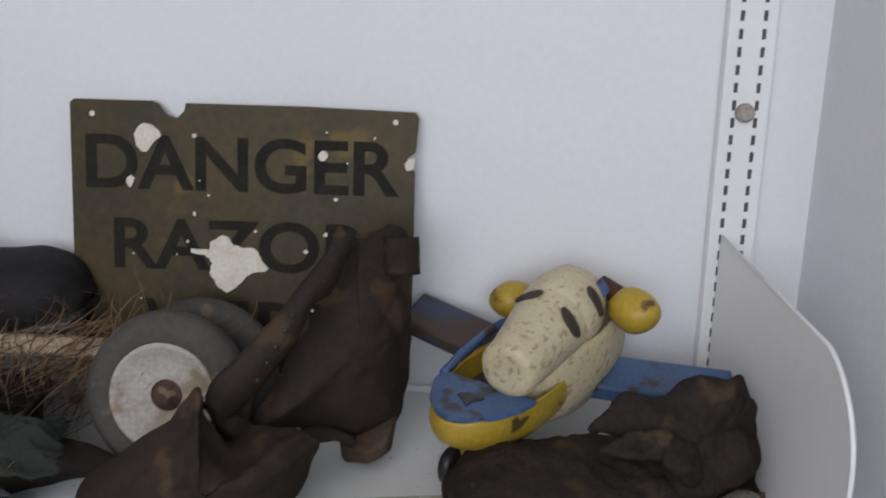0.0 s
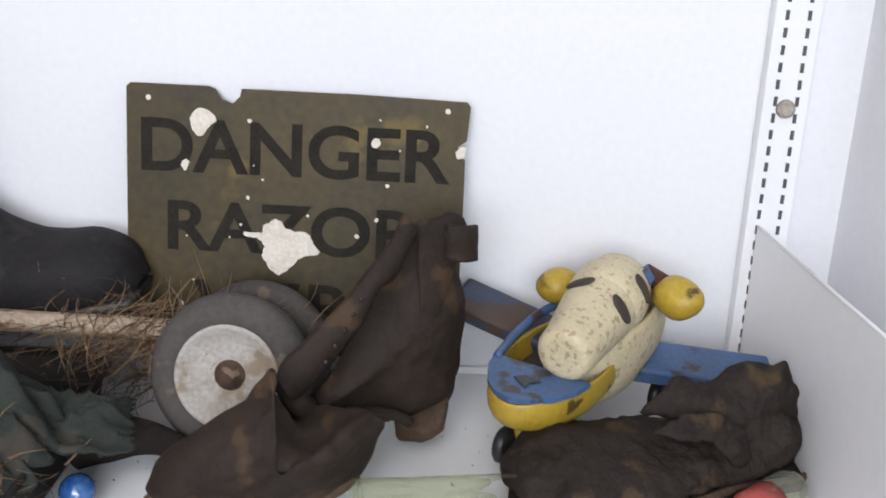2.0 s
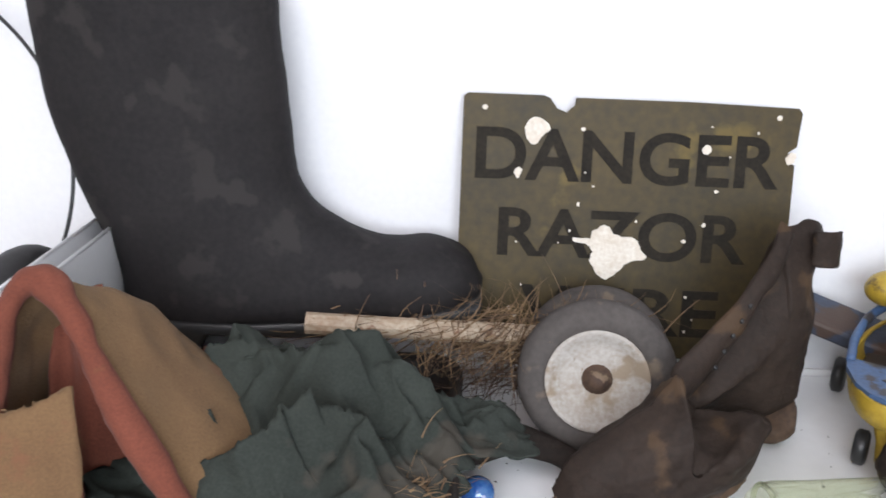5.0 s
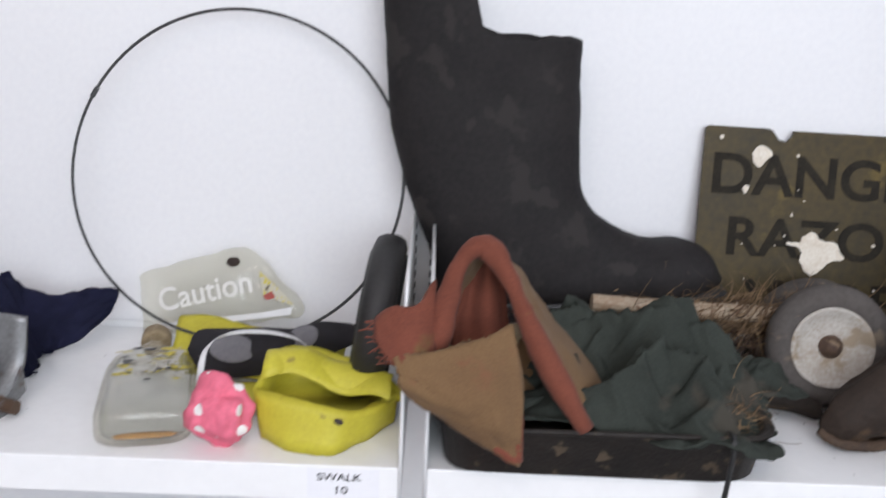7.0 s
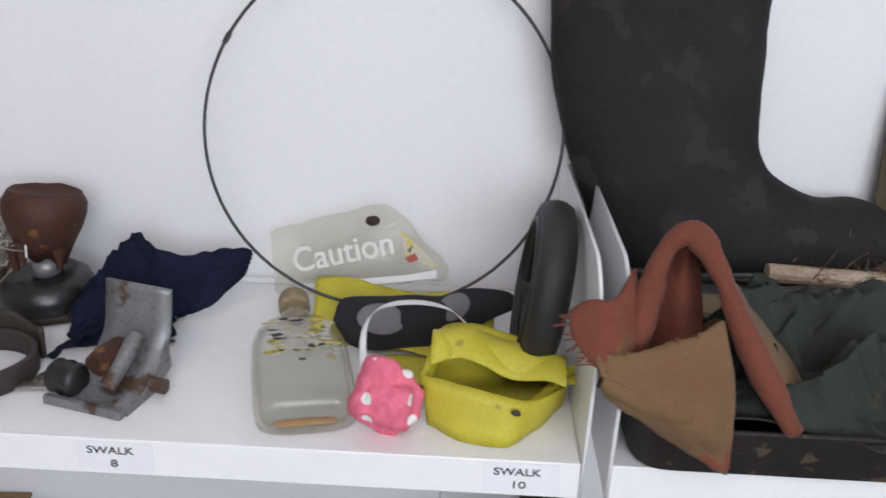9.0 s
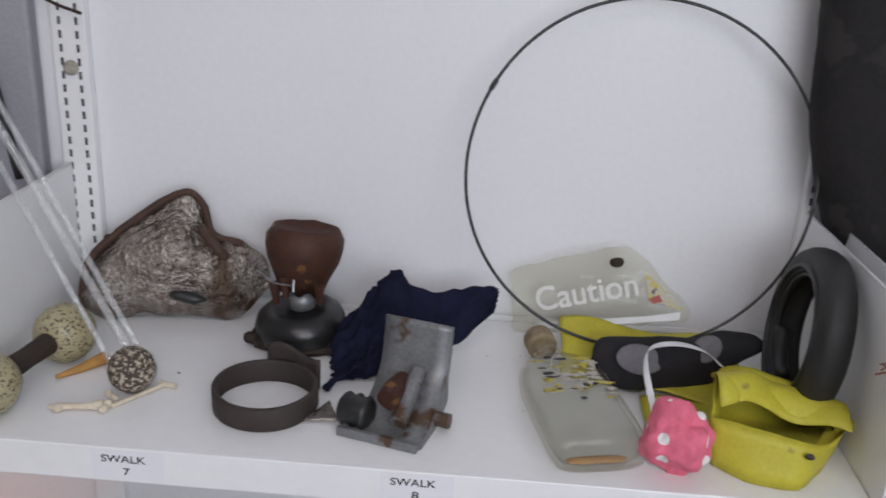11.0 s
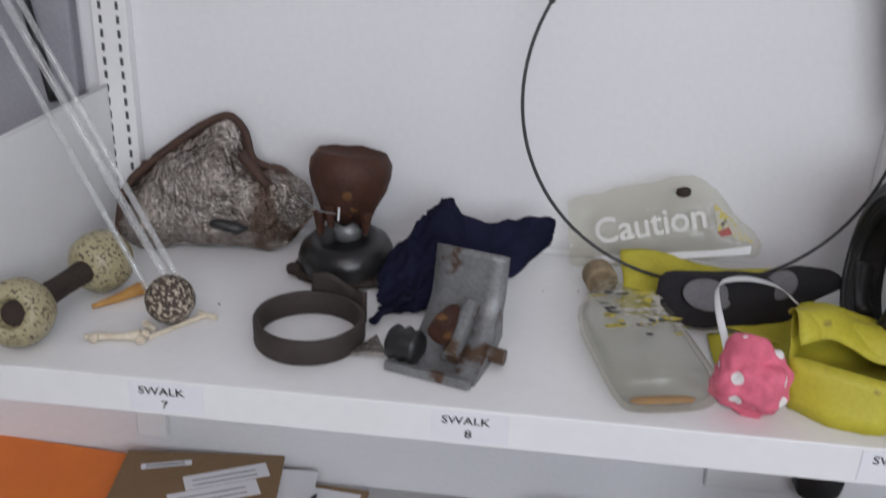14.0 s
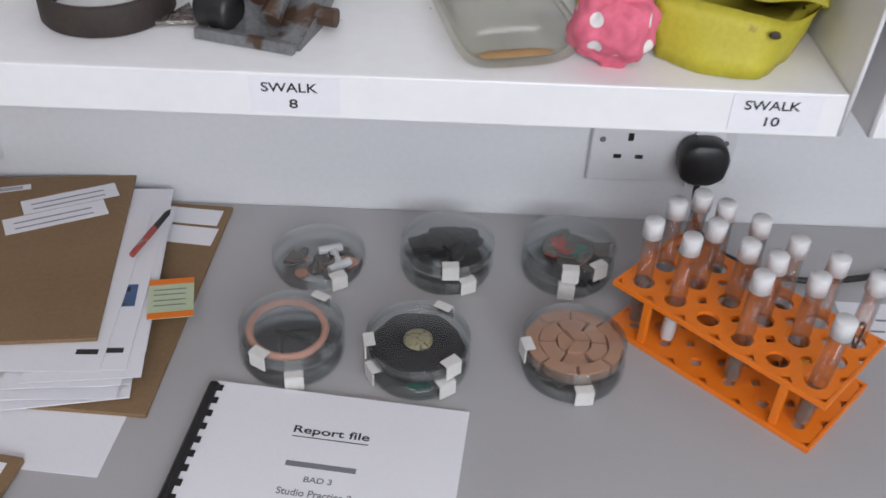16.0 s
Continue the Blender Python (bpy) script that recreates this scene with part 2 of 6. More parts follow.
M_LABEL = mat("torn_yellow_label", (0.55, 0.46, 0.06), (0.50, 0.48, 0.40), 0.75, scale=45, mix=(0.48, 0.54), bump=0.2, spots=(0.12, 0.10, 0.075), spot_scale=90, spot_at=0.58)
M_PAPER = mat("white_paper", (0.80, 0.80, 0.83), (0.77, 0.77, 0.80), 0.8, scale=8, bump=0.04)
M_TAPE = mat("masking_tape", (0.72, 0.71, 0.68), (0.64, 0.63, 0.60), 0.7, scale=50, bump=0.1)
M_INK = mat("black_ink", (0.03, 0.03, 0.035), rough=0.7, bump=0)
M_GINK = mat("grey_ink", (0.22, 0.22, 0.25), rough=0.7, bump=0)
M_CARD = mat("brown_cardboard", (0.257, 0.164, 0.086), (0.211, 0.133, 0.066), 0.8, scale=12, fine=220, bump=0.12)
M_TICKET = mat("pale_green_ticket_card", (0.52, 0.60, 0.40), (0.46, 0.54, 0.35), 0.7, scale=30, bump=0.05)
M_ORANGE = mat("orange_plastic", (0.85, 0.21, 0.012), (0.78, 0.18, 0.01), 0.4, scale=30, bump=0.05)
M_CAP = mat("frosted_white_cap", (0.74, 0.74, 0.74), (0.68, 0.68, 0.68), 0.4, scale=60, bump=0.05)
M_CLAY = mat("cracked_terracotta_clay", (0.52, 0.29, 0.18), (0.43, 0.23, 0.14), 0.9, scale=40, bump=0.5)
M_PEACH = mat("peach_rubber_band", (0.62, 0.33, 0.24), (0.5, 0.27, 0.2), 0.6, scale=50)
M_BOARD = mat("grey_backing_cloth", (0.36, 0.36, 0.39), (0.29, 0.29, 0.32), 0.8, scale=5, fine=300, bump=0.1)
M_WHITEPL = mat("white_moulded_plastic", (0.74, 0.74, 0.75), (0.70, 0.70, 0.71), 0.35, scale=20, bump=0.03)
M_TEAL = mat("teal_bits", (0.04, 0.22, 0.16), (0.03, 0.12, 0.09), 0.4, scale=60)
M_SAGE = mat("sage_green_scrap", (0.14, 0.17, 0.14), (0.08, 0.095, 0.08), 0.7, scale=50, bump=0.4)
M_OIL = mat("mustard_powder", (0.42, 0.30, 0.03), (0.3, 0.2, 0.02), 0.8, scale=90, bump=0.4)
M_SAND = mat("grey_brown_grit", (0.20, 0.17, 0.15), (0.09, 0.075, 0.065), 0.9, scale=190, fine=500, bump=0.6)

# ---- mesh helpers ----


def mesh(name, bm, material, smooth=True):
    bmesh.ops.recalc_face_normals(bm, faces=bm.faces)
    me = bpy.data.meshes.new(name)
    for f in bm.faces:
        f.smooth = smooth and len(bm.faces) > 60
    bm.to_mesh(me)
    bm.free()
    me.materials.append(material)
    return me


def part(name, bm, material, parent, label="", smooth=True, at=None):
    ob = new(name, mesh(name, bm, material, smooth))
    ob.parent = parent
    if at is not None:
        ob.matrix_local = at
    return tagged(ob, label)


def thing(name, label, category, at=None, group="", kind=""):
    ob = new(name)
    ob.empty_display_size = 0.02
    if at is not None:
        ob.matrix_world = at
    return tagged(ob, label, category, group, kind)


def solid(name, bm, material, label, category, at=None, group="", kind="", smooth=True):
    ob = new(name, mesh(name, bm, material, smooth))
    if at is not None:
        ob.matrix_world = at
    return tagged(ob, label, category, group, kind)


def box(x0, x1, y0, y1, z0, z1, bevel=0.0, segs=2):
    bm = bmesh.new()
    bmesh.ops.create_cube(bm, size=1)
    bmesh.ops.scale(bm, vec=(x1 - x0, y1 - y0, z1 - z0), verts=bm.verts)
    bmesh.ops.translate(bm, vec=((x0 + x1) / 2, (y0 + y1) / 2, (z0 + z1) / 2), verts=bm.verts)
    if bevel:
        bmesh.ops.bevel(bm, geom=bm.edges[:], offset=bevel, segments=segs, affect="EDGES", profile=0.5)
    return bm


def rings(loops, closed=True, cap=True):
    """A skin over rings of points."""
    bm = bmesh.new()
    vs = [[bm.verts.new(p) for p in loop] for loop in loops]
    n = len(vs[0])
    for a, b in zip(vs, vs[1:]):
        for i in range(n if closed else n - 1):
            j = (i + 1) % n
            bm.faces.new((a[i], a[j], b[j], b[i]))
    if cap and closed:
        bm.faces.new(vs[0][::-1])
        bm.faces.new(vs[-1])
    return bm


def lathe(profile, segs=32, cap=False):
    loops = [[(r * math.cos(2 * math.pi * i / segs), r * math.sin(2 * math.pi * i / segs), z) for i in range(segs)] for r, z in profile]
    bm = rings(loops, cap=cap)
    bmesh.ops.remove_doubles(bm, verts=bm.verts, dist=1e-6)
    return bm


def tube(points, radius, segs=8, cap=True):
    """A tube along points; radius a number or one per point."""
    pts = [Vector(p) for p in points]
    rad = radius if isinstance(radius, (list, tuple)) else [radius] * len(pts)
    loops, up = [], None
    for i, p in enumerate(pts):
        d = (pts[min(i + 1, len(pts) - 1)] - pts[max(i - 1, 0)]).normalized()
        if up is None:
            up = d.orthogonal().normalized()
        up = (up - up.dot(d) * d).normalized()
        side = d.cross(up)
        loops.append([p + rad[i] * (math.cos(a) * up + math.sin(a) * side) for a in [2 * math.pi * k / segs for k in range(segs)]])
    return rings(loops, cap=cap)


def spline(points, n=8):
    """Catmull-Rom through points."""
    p = [Vector(q) for q in points]
    p = [2 * p[0] - p[1]] + p + [2 * p[-1] - p[-2]]
    out = []
    for a, b, c, d in zip(p, p[1:], p[2:], p[3:]):
        for k in range(n):
            t = k / n
            out.append(0.5 * (2 * b + (c - a) * t + (2 * a - 5 * b + 4 * c - d) * t * t + (3 * b - a - 3 * c + d) * t ** 3))
    return out + [p[-2]]


def rough(bm, amount, size, seed=0.0, amount2=0.0, size2=0.01):
    """Pushes vertices along their normals by noise."""
    bm.normal_update()
    off = Vector((seed, seed * 1.7, seed * 0.3))
    for v in bm.verts:
        d = amount * noise.noise(v.co / size + off)
        if amount2:
            d += amount2 * noise.noise(v.co / size2 + off)
        v.co += v.normal * d
    return bm


def loft(backs, fronts, widths, steps=6, n=24, power=2.4):
    """Skin between two side lines in the xz plane, with half widths along y: shoes and boots."""
    A, B = spline([(x, 0, z) for x, z in backs], steps), spline([(x, 0, z) for x, z in fronts], steps)
    W = spline([(w, 0, 0) for w in widths], steps)
    loops = []
    for a, b, w in zip(A, B, W):
        c, h = (a + b) / 2, (b - a) / 2
        loop = []
        for k in range(n):
            t = 2 * math.pi * k / n
            u, v = math.cos(t), math.sin(t)
            u, v = math.copysign(abs(u) ** (2 / power), u), math.copysign(abs(v) ** (2 / power), v)
            loop.append(c + h * u + Vector((0, w.x * v, 0)))
        loops.append(loop)
    return loops


def prism(outline, y0, y1, bevel=0.0):
    """A plate with an outline in the xz plane from y0 to y1."""
    bm = bmesh.new()
    f = bm.faces.new([bm.verts.new((x, y0, z)) for x, z in outline])
    r = bmesh.ops.extrude_face_region(bm, geom=[f])
    bmesh.ops.translate(bm, vec=(0, y1 - y0, 0), verts=[v for v in r["geom"] if isinstance(v, bmesh.types.BMVert)])
    if bevel:
        bmesh.ops.bevel(bm, geom=bm.edges[:], offset=bevel, segments=1, affect="EDGES")
    bmesh.ops.triangulate(bm, faces=[f for f in bm.faces if len(f.verts) > 4])
    return bm


def sheet(nu, nv, fn, thick=0.0015):
    """A cloth: a grid given by fn(u, v), with thickness."""
    bm = bmesh.new()
    g = [[bm.verts.new(fn(i / nu, j / nv)) for j in range(nv + 1)] for i in range(nu + 1)]
    for i in range(nu):
        for j in range(nv):
            bm.faces.new((g[i][j], g[i + 1][j], g[i + 1][j + 1], g[i][j + 1]))
    bm.normal_update()
    if thick:
        bm.verts.index_update()
        n0 = len(bm.verts)
        flat = [v.co - v.normal * thick for v in bm.verts]
        quads = [[v.index for v in f.verts] for f in bm.faces]
        edge = [e for e in bm.edges if len(e.link_faces) == 1]
        rim = [(e.verts[0].index, e.verts[1].index) for e in edge]
        for q in flat:
            bm.verts.new(q)
        bm.verts.ensure_lookup_table()
        for q in quads:
            bm.faces.new([bm.verts[n0 + i] for i in reversed(q)])
        for a, b in rim:
            bm.faces.new((bm.verts[a], bm.verts[b], bm.verts[n0 + b], bm.verts[n0 + a]))
    return bm


def blob(rx, ry, rz, sub=3, amount=0.0, size=0.02, seed=0.0, amount2=0.0, size2=0.008):
    bm = bmesh.new()
    bmesh.ops.create_icosphere(bm, subdivisions=sub, radius=1)
    bmesh.ops.scale(bm, vec=(rx, ry, rz), verts=bm.verts)
    if amount:
        rough(bm, amount, size, seed, amount2, size2)
    return bm


def pillow(outline, thick, n=9, seed=0.0, amount=0.003, size=0.02, amount2=0.0, size2=0.008):
    """A stuffed shape over an outline in the xz plane, fat in the middle."""
    pts = spline([(x, 0, z) for x, z in outline] + [(outline[0][0], 0, outline[0][1])], 5)[:-1]
    c = sum(pts, Vector()) / len(pts)
    loops = []
    for side in (-1, 1):
        for k in (range(1, n + 1) if side < 0 else range(n, 0, -1)):
            s = k / n
            y = side * thick * (1 - s ** 2.4) if k < n else side * 0.0006
            loops.append([c + (p - c) * s + Vector((0, y, 0)) for p in pts])
    bm = rings(loops)
    return rough(bm, amount, size, seed, amount2, size2)


def moved(bm, m):
    bmesh.ops.transform(bm, matrix=m, verts=bm.verts)
    return bm


def joined(*bms):
    out = bmesh.new()
    for b in bms:
        me = bpy.data.meshes.new("tmp")
        b.to_mesh(me)
        b.free()
        out.from_mesh(me)
        bpy.data.meshes.remove(me)
    return out


def words(text, width, height, material, parent, at, name="lettering", depth=0.0003, label="", bold=0.012):
    """Raised lettering in the xy plane, centred, fitted to a width and a cap height."""
    cu = bpy.data.curves.new(name, "FONT")
    cu.body, cu.extrude, cu.align_x = text, depth, "LEFT"
    cu.offset = bold
    ob = bpy.data.objects.new(name, cu)
    scene.collection.objects.link(ob)
    bpy.context.view_layer.update()
    me = bpy.data.meshes.new_from_object(ob.evaluated_get(bpy.context.evaluated_depsgraph_get()))
    bpy.data.objects.remove(ob)
    bm = bmesh.new()
    bm.from_mesh(me)
    bpy.data.meshes.remove(me)
    xs, ys = [v.co.x for v in bm.verts], [v.co.y for v in bm.verts]
    sx, sy = width / (max(xs) - min(xs)), height / (max(ys) - min(ys))
    for v in bm.verts:
        v.co = ((v.co.x - (max(xs) + min(xs)) / 2) * sx, (v.co.y - (max(ys) + min(ys)) / 2) * sy, v.co.z)
    return part(name, bm, material, parent, label, smooth=False, at=at)


# ---- the room ----
RX0, RX1, RY0, RZ1 = -2.6, 0.872, -2.3, 2.6
solid("floor", box(RX0 - 0.1, 2.3, RY0 - 0.1, 0.12, -0.08, 0), M_FLOOR, "plain grey vinyl floor", "floor", kind="structure", smooth=False)
solid("ceiling", box(RX0 - 0.1, 2.3, RY0 - 0.1, 0.12, RZ1, RZ1 + 0.1), M_WALL, "plain white painted ceiling", "ceiling", kind="structure", smooth=False)
solid("wall_north", box(RX0 - 0.1, RX1 + 0.1, 0, 0.12, 0, RZ1), M_WALL, "smooth white painted wall behind the shelves", "wall", kind="structure", smooth=False)
solid("wall_west", box(RX0 - 0.1, RX0, RY0, 0, 0, RZ1), M_WALL, "plain white painted wall", "wall", kind="structure", smooth=False)
sw = joined(box(RX0 - 0.1, 2.3, RY0 - 0.1, RY0, 0, 1.3), box(RX0 - 0.1, 2.3, RY0 - 0.1, RY0, 2.3, RZ1), box(RX0 - 0.1, -0.35, RY0 - 0.1, RY0, 1.3, 2.3), box(1.15, 2.3, RY0 - 0.1, RY0, 1.3, 2.3))
solid("wall_south", sw, M_WALL, "white painted wall with a window opening", "wall", kind="structure", smooth=False)
solid("wall_return", box(RX1, RX1 + 0.1, -0.35, 0, 0, RZ1), M_WALL, "short white wall return beside the shelves", "wall", kind="structure", smooth=False)
solid("wall_niche", box(RX1 + 0.1, 2.3, -0.35, -0.25, 0, RZ1), M_WALL, "plain white painted wall", "wall", kind="structure", smooth=False)
solid("wall_east", box(2.2, 2.3, RY0, -0.35, 0, RZ1), M_WALL, "plain white painted wall", "wall", kind="structure", smooth=False)
win = thing("window_1", "white framed window", "window", pose(0.4, RY0 - 0.09, 1.3), kind="structure")
for x in (-0.77, 0.72):
    part("window_frame", box(x, x + 0.05, 0.0, 0.05, 0.0, 1.0, 0.004), M_WHITEPL, win)
for z in (0.0, 0.95):
    part("window_frame", box(-0.72, 0.72, 0.0, 0.05, z, z + 0.05, 0.004), M_WHITEPL, win)
lampc = thing("ceiling_light", "white rectangular ceiling light", "ceiling light", pose(-0.3, -1.85, 2.535))
part("frame", box(-0.62, 0.62, -0.32, 0.32, 0.0, 0.064, 0.005), M_WHITEPL, lampc)


desk = thing("desk", "long grey laminate worktop below the shelves", "desk", pose(0, 0, ZD))
part("worktop", box(-2.0, RX1 - 0.002, -0.66, -0.001, -0.03, 0, 0.002), M_DESK, desk)
for x in (-1.9, 0.75):
    part("leg", box(x, x + 0.05, -0.6, -0.55, -ZD, -0.03, 0.003), M_STEEL, desk)

# ---- shelving ----


def end_panel_outline():
    o = [(-0.005, -0.03), (-0.292, -0.03), (-0.297, 0.03), (-0.301, 0.095)]
    for k in range(9):
        a = radians(180 - 10 * k)
        o.append((-0.239 + 0.062 * math.cos(a), 0.098 + 0.056 * math.sin(a)))
    return o + [(-0.005, 0.145)]


def shelf(name, x0, x1, ends, labels, label):
    s = thing(name, label, "shelf", pose(0, 0, ZS))
    part("shelf_board", box(x0, x1, -0.291, -0.004, -0.028, 0, 0.0015), M_SHELF, s)
    part("lip", box(x0, x1, -0.2935, -0.2905, -0.031, 0.0005, 0.001), M_SHELF, s)
    part("back_upstand", box(x0, x1, -0.0045, -0.0015, 0, 0.006), M_SHELF, s)
    for x in ends:
        bm = prism(end_panel_outline(), -0.0012, 0.0012)
        part("end_panel", bm, M_SHELF, s, "thin white steel end panel with a rounded front corner", smooth=False, at=pose(x, 0, 0, 0, 0, 90))
        rim = [(0, y * 1.0, z) for y, z in end_panel_outline()]
        part("rim", tube(rim[1:], 0.0016, 6), M_SHELF, s, at=pose(x, 0, 0))
    for x, no in labels:
        tag = part("paper_label", box(x - 0.029, x + 0.029, -0.2942, -0.2937, -0.0275, -0.0015), M_PAPER, s, "white printed shelf label")
        words("SWALK", 0.036, 0.0066, M_INK, tag, pose(x - 0.003, -0.2944, -0.009, 90, 0, 0), depth=0.0001)
        if no:
            words(no, 0.004 * len(no) + 0.0015, 0.0066, M_INK, tag, pose(x - 0.001, -0.2944, -0.0205, 90, 0, 0), depth=0.0001)
    return s


shelf("wall_shelf", -0.738, -0.002, (-0.7395, -0.0005), ((-0.585, "7"), (-0.354, "8"), (-0.046, "10")), "white steel wall shelf holding found objects, with printed labels")
shelf("wall_shelf", 0.021, 0.801, (0.0195, 0.8025), ((0.742, ""),), "white steel wall shelf crowded with muddy found objects")


def upright(x, w):
    u = thing("slotted_upright", "white steel wall upright with two rows of slots", "shelf upright", pose(x, 0, 0), kind="structure")
    part("channel", box(-w / 2, w / 2, -0.0135, -0.0005, 0.80, 2.1, 0.001), M_SHELF, u)
    me = None
    # slots are not cut: thin dark boxes on the channel imitate their shade
    for c in (-0.0085, 0.0085):
        for i in range(40):
            z = 1.075 + 0.0132 * i
            if me is None:
                ob = part("slot_shade", box(-0.0014, 0.0014, -0.0142, -0.0131, -0.0037, 0.0037), M_SLOTSHADE, u, smooth=False, at=pose(c, 0, z))
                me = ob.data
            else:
                ob = new("slot_shade", me)
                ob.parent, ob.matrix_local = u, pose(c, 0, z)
    part("bolt", moved(lathe([(0.0, 0.006), (0.0045, 0.006), (0.007, 0.0035), (0.0075, 0)], 16), pose(0, -0.0138, 1.307, 90, 0, 0)), M_RIM, u, "round steel bolt head")


upright(-0.730, 0.034)
upright(0.009, 0.030)
upright(0.810, 0.036)

# ---- right shelf ----


def danger_sign():
    # local: x to the right, z up from the lower edge, leaning back
    lean = 9.0
    m = pose(0.424, -0.0435, ZS + 0.033, -lean, 1.0, 0)
    s = thing("danger_sign", "weathered olive metal warning sign leaning on the wall", "sign", m)
    h = 0.2135
    o = [(-0.135, 0.0), (0.133, 0.0), (0.134, 0.10), (0.1335, 0.166), (0.130, 0.168), (0.131, 0.173), (0.127, 0.176), (0.134, 0.181), (0.136, h - 0.006), (0.133, h - 0.002)]
    o += [(0.05, h), (-0.045, h), (-0.046, h - 0.006), (-0.052, h - 0.012), (-0.060, h - 0.009), (-0.066, h - 0.001), (-0.071, h + 0.001), (-0.132, h + 0.001), (-0.1355, h - 0.002)]
    part("plate", prism(o, -0.0012, 0.0012), M_SIGN, s, smooth=False)
    for text, x, w, z, hh in (("DANGER", -0.001, 0.246, 0.167, 0.043), ("RAZOR", -0.001, 0.204, 0.103, 0.041), ("WIRE", 0.000, 0.165, 0.039, 0.040)):
        words(text, w, hh, M_SIGNTXT, s, pose(x, -0.0014, z, 90, 0, 0), depth=0.0003, bold=0.022)
    rnd = random.Random(4)
    # flaked patches: one big, one round, several specks
    def patch(o, depth, wob):
        pts = spline([(x, 0, z) for x, z in o] + [(o[0][0], 0, o[0][1])], 4)[:-1]
        pts = [(p.x + wob * rnd.uniform(-1, 1), p.z + wob * rnd.uniform(-1, 1)) for p in pts]
        part("flaked_patch", rough(prism(pts, depth, -0.0013), 0.0005, 0.004), M_WHITE, s, "flaked white patch", smooth=False)

    patch([(-0.041, 0.101), (-0.028, 0.100), (-0.024, 0.107), (-0.014, 0.111), (-0.005, 0.103), (0.010, 0.101), (0.015, 0.093), (0.019, 0.085), (0.004, 0.081), (-0.001, 0.074), (-0.012, 0.066), (-0.019, 0.070), (-0.026, 0.082), (-0.025, 0.091), (-0.030, 0.095), (-0.040, 0.097)], -0.0035, 0.0009)
    patch([(-0.0856, 0.1885), (-0.0787, 0.1972), (-0.069, 0.1943), (-0.0646, 0.188), (-0.070, 0.183), (-0.077, 0.175), (-0.0836, 0.180)], -0.0022, 0.0003)
    patch([(0.125, 0.172), (0.130, 0.177), (0.134, 0.174), (0.132, 0.168), (0.127, 0.167)], -0.0024, 0.0006)
    patch([(0.058, 0.176), (0.062, 0.180), (0.066, 0.177), (0.064, 0.173), (0.060, 0.172)], -0.0022, 0.0003)
    patch([(-0.093, 0.152), (-0.089, 0.157), (-0.086, 0.153), (-0.089, 0.147)], -0.0024, 0.0007)
    for k in range(26):
        x, z, r = rnd.uniform(-0.125, 0.125), rnd.uniform(0.02, 0.2), rnd.choice((0.0008, 0.0012, 0.0018))
        pts = [(x + r * rnd.uniform(0.6, 1.3) * math.cos(a), z + r * rnd.uniform(0.6, 1.3) * math.sin(a)) for a in [k2 * 0.9 for k2 in range(7)]]
        part("paint_speck", prism(pts, -0.0022, -0.0018), M_WHITE, s, smooth=False)
    for x in (-0.118, 0.118):
        part("corner_hole", moved(lathe([(0.0, 0.0), (0.0022, 0.0)], 10), pose(x, -0.0016, h - 0.010, 90, 0, 0)), M_WHITE, s)


danger_sign()


def wellington():
    b = thing("wellington_boot", "torn muddy black rubber wellington boot standing in a tray", "boot", pose(0, -0.052, 0))
    dz = -0.012
    backs = [(-0.036, 1.475), (-0.034, 1.42), (-0.030, 1.36), (-0.022, 1.305), (0.000, 1.235), (0.018, 1.185), (0.022, 1.150), (0.055, 1.134), (0.12, 1.140), (0.19, 1.146), (0.26, 1.152), (0.298, 1.163)]
    fronts = [(0.150, 1.452), (0.152, 1.405), (0.155, 1.36), (0.157, 1.31), (0.160, 1.265), (0.176, 1.238), (0.200, 1.222), (0.222, 1.213), (0.245, 1.209), (0.272, 1.209), (0.296, 1.200), (0.309, 1.180)]
    ws = [0.036, 0.036, 0.036, 0.037, 0.038, 0.040, 0.042, 0.041, 0.043, 0.046, 0.040, 0.018]
    L = loft([(x, z + dz) for x, z in backs], [(x, z + dz) for x, z in fronts], ws, 6, 40)
    # torn rim: high at the back of the leg, cut down at its front
    for loop in L[:22]:
        for p in loop:
            if p.z > 1.29:
                t = min(1.0, max(0.0, (p.x - 0.044) / 0.016))
                want = 1.480 - 0.086 * t * t * (3 - 2 * t) + 0.006 * noise.noise(Vector((p.x * 90, p.y * 60, 1.0))) + 0.014 * t * (1 - t) * noise.noise(Vector((p.x * 260, p.y * 90, 3.0)))
                had = 1.463 - 0.12 * (p.x + 0.036)
                p.z = 1.29 + (p.z - 1.29) * (want - 1.29) / (had - 1.29)
    bm = rings(L, cap=False)
    bm.verts.ensure_lookup_table()
    bm.faces.new(bm.verts[-40:])
    bmesh.ops.dissolve_degenerate(bm, dist=0.0004, edges=bm.edges[:])
    rough(bm, 0.0022, 0.05, 2.0, 0.0006, 0.012)
    bmesh.ops.solidify(bm, geom=bm.faces[:], thickness=0.0022)
    part("boot_upper", bm, M_RUBBER, b)
    so = [(0.018, 1.152), (0.020, 1.130), (0.060, 1.122), (0.085, 1.124), (0.092, 1.140), (0.14, 1.139), (0.20, 1.141), (0.27, 1.147), (0.308, 1.160), (0.311, 1.172), (0.25, 1.160), (0.12, 1.150)]
    sole = prism([(x, z + dz) for x, z in so], -0.041, 0.041, 0.002)
    part("sole", sole, M_BLACK, b, "thick black rubber sole with a raised heel")
    for k in range(4):
        part("cleat", box(0.028 + 0.014 * k, 0.037 + 0.014 * k, -0.038, 0.038, 1.115 + dz, 1.126 + dz, 0.001), M_BLACK, b)


wellington()


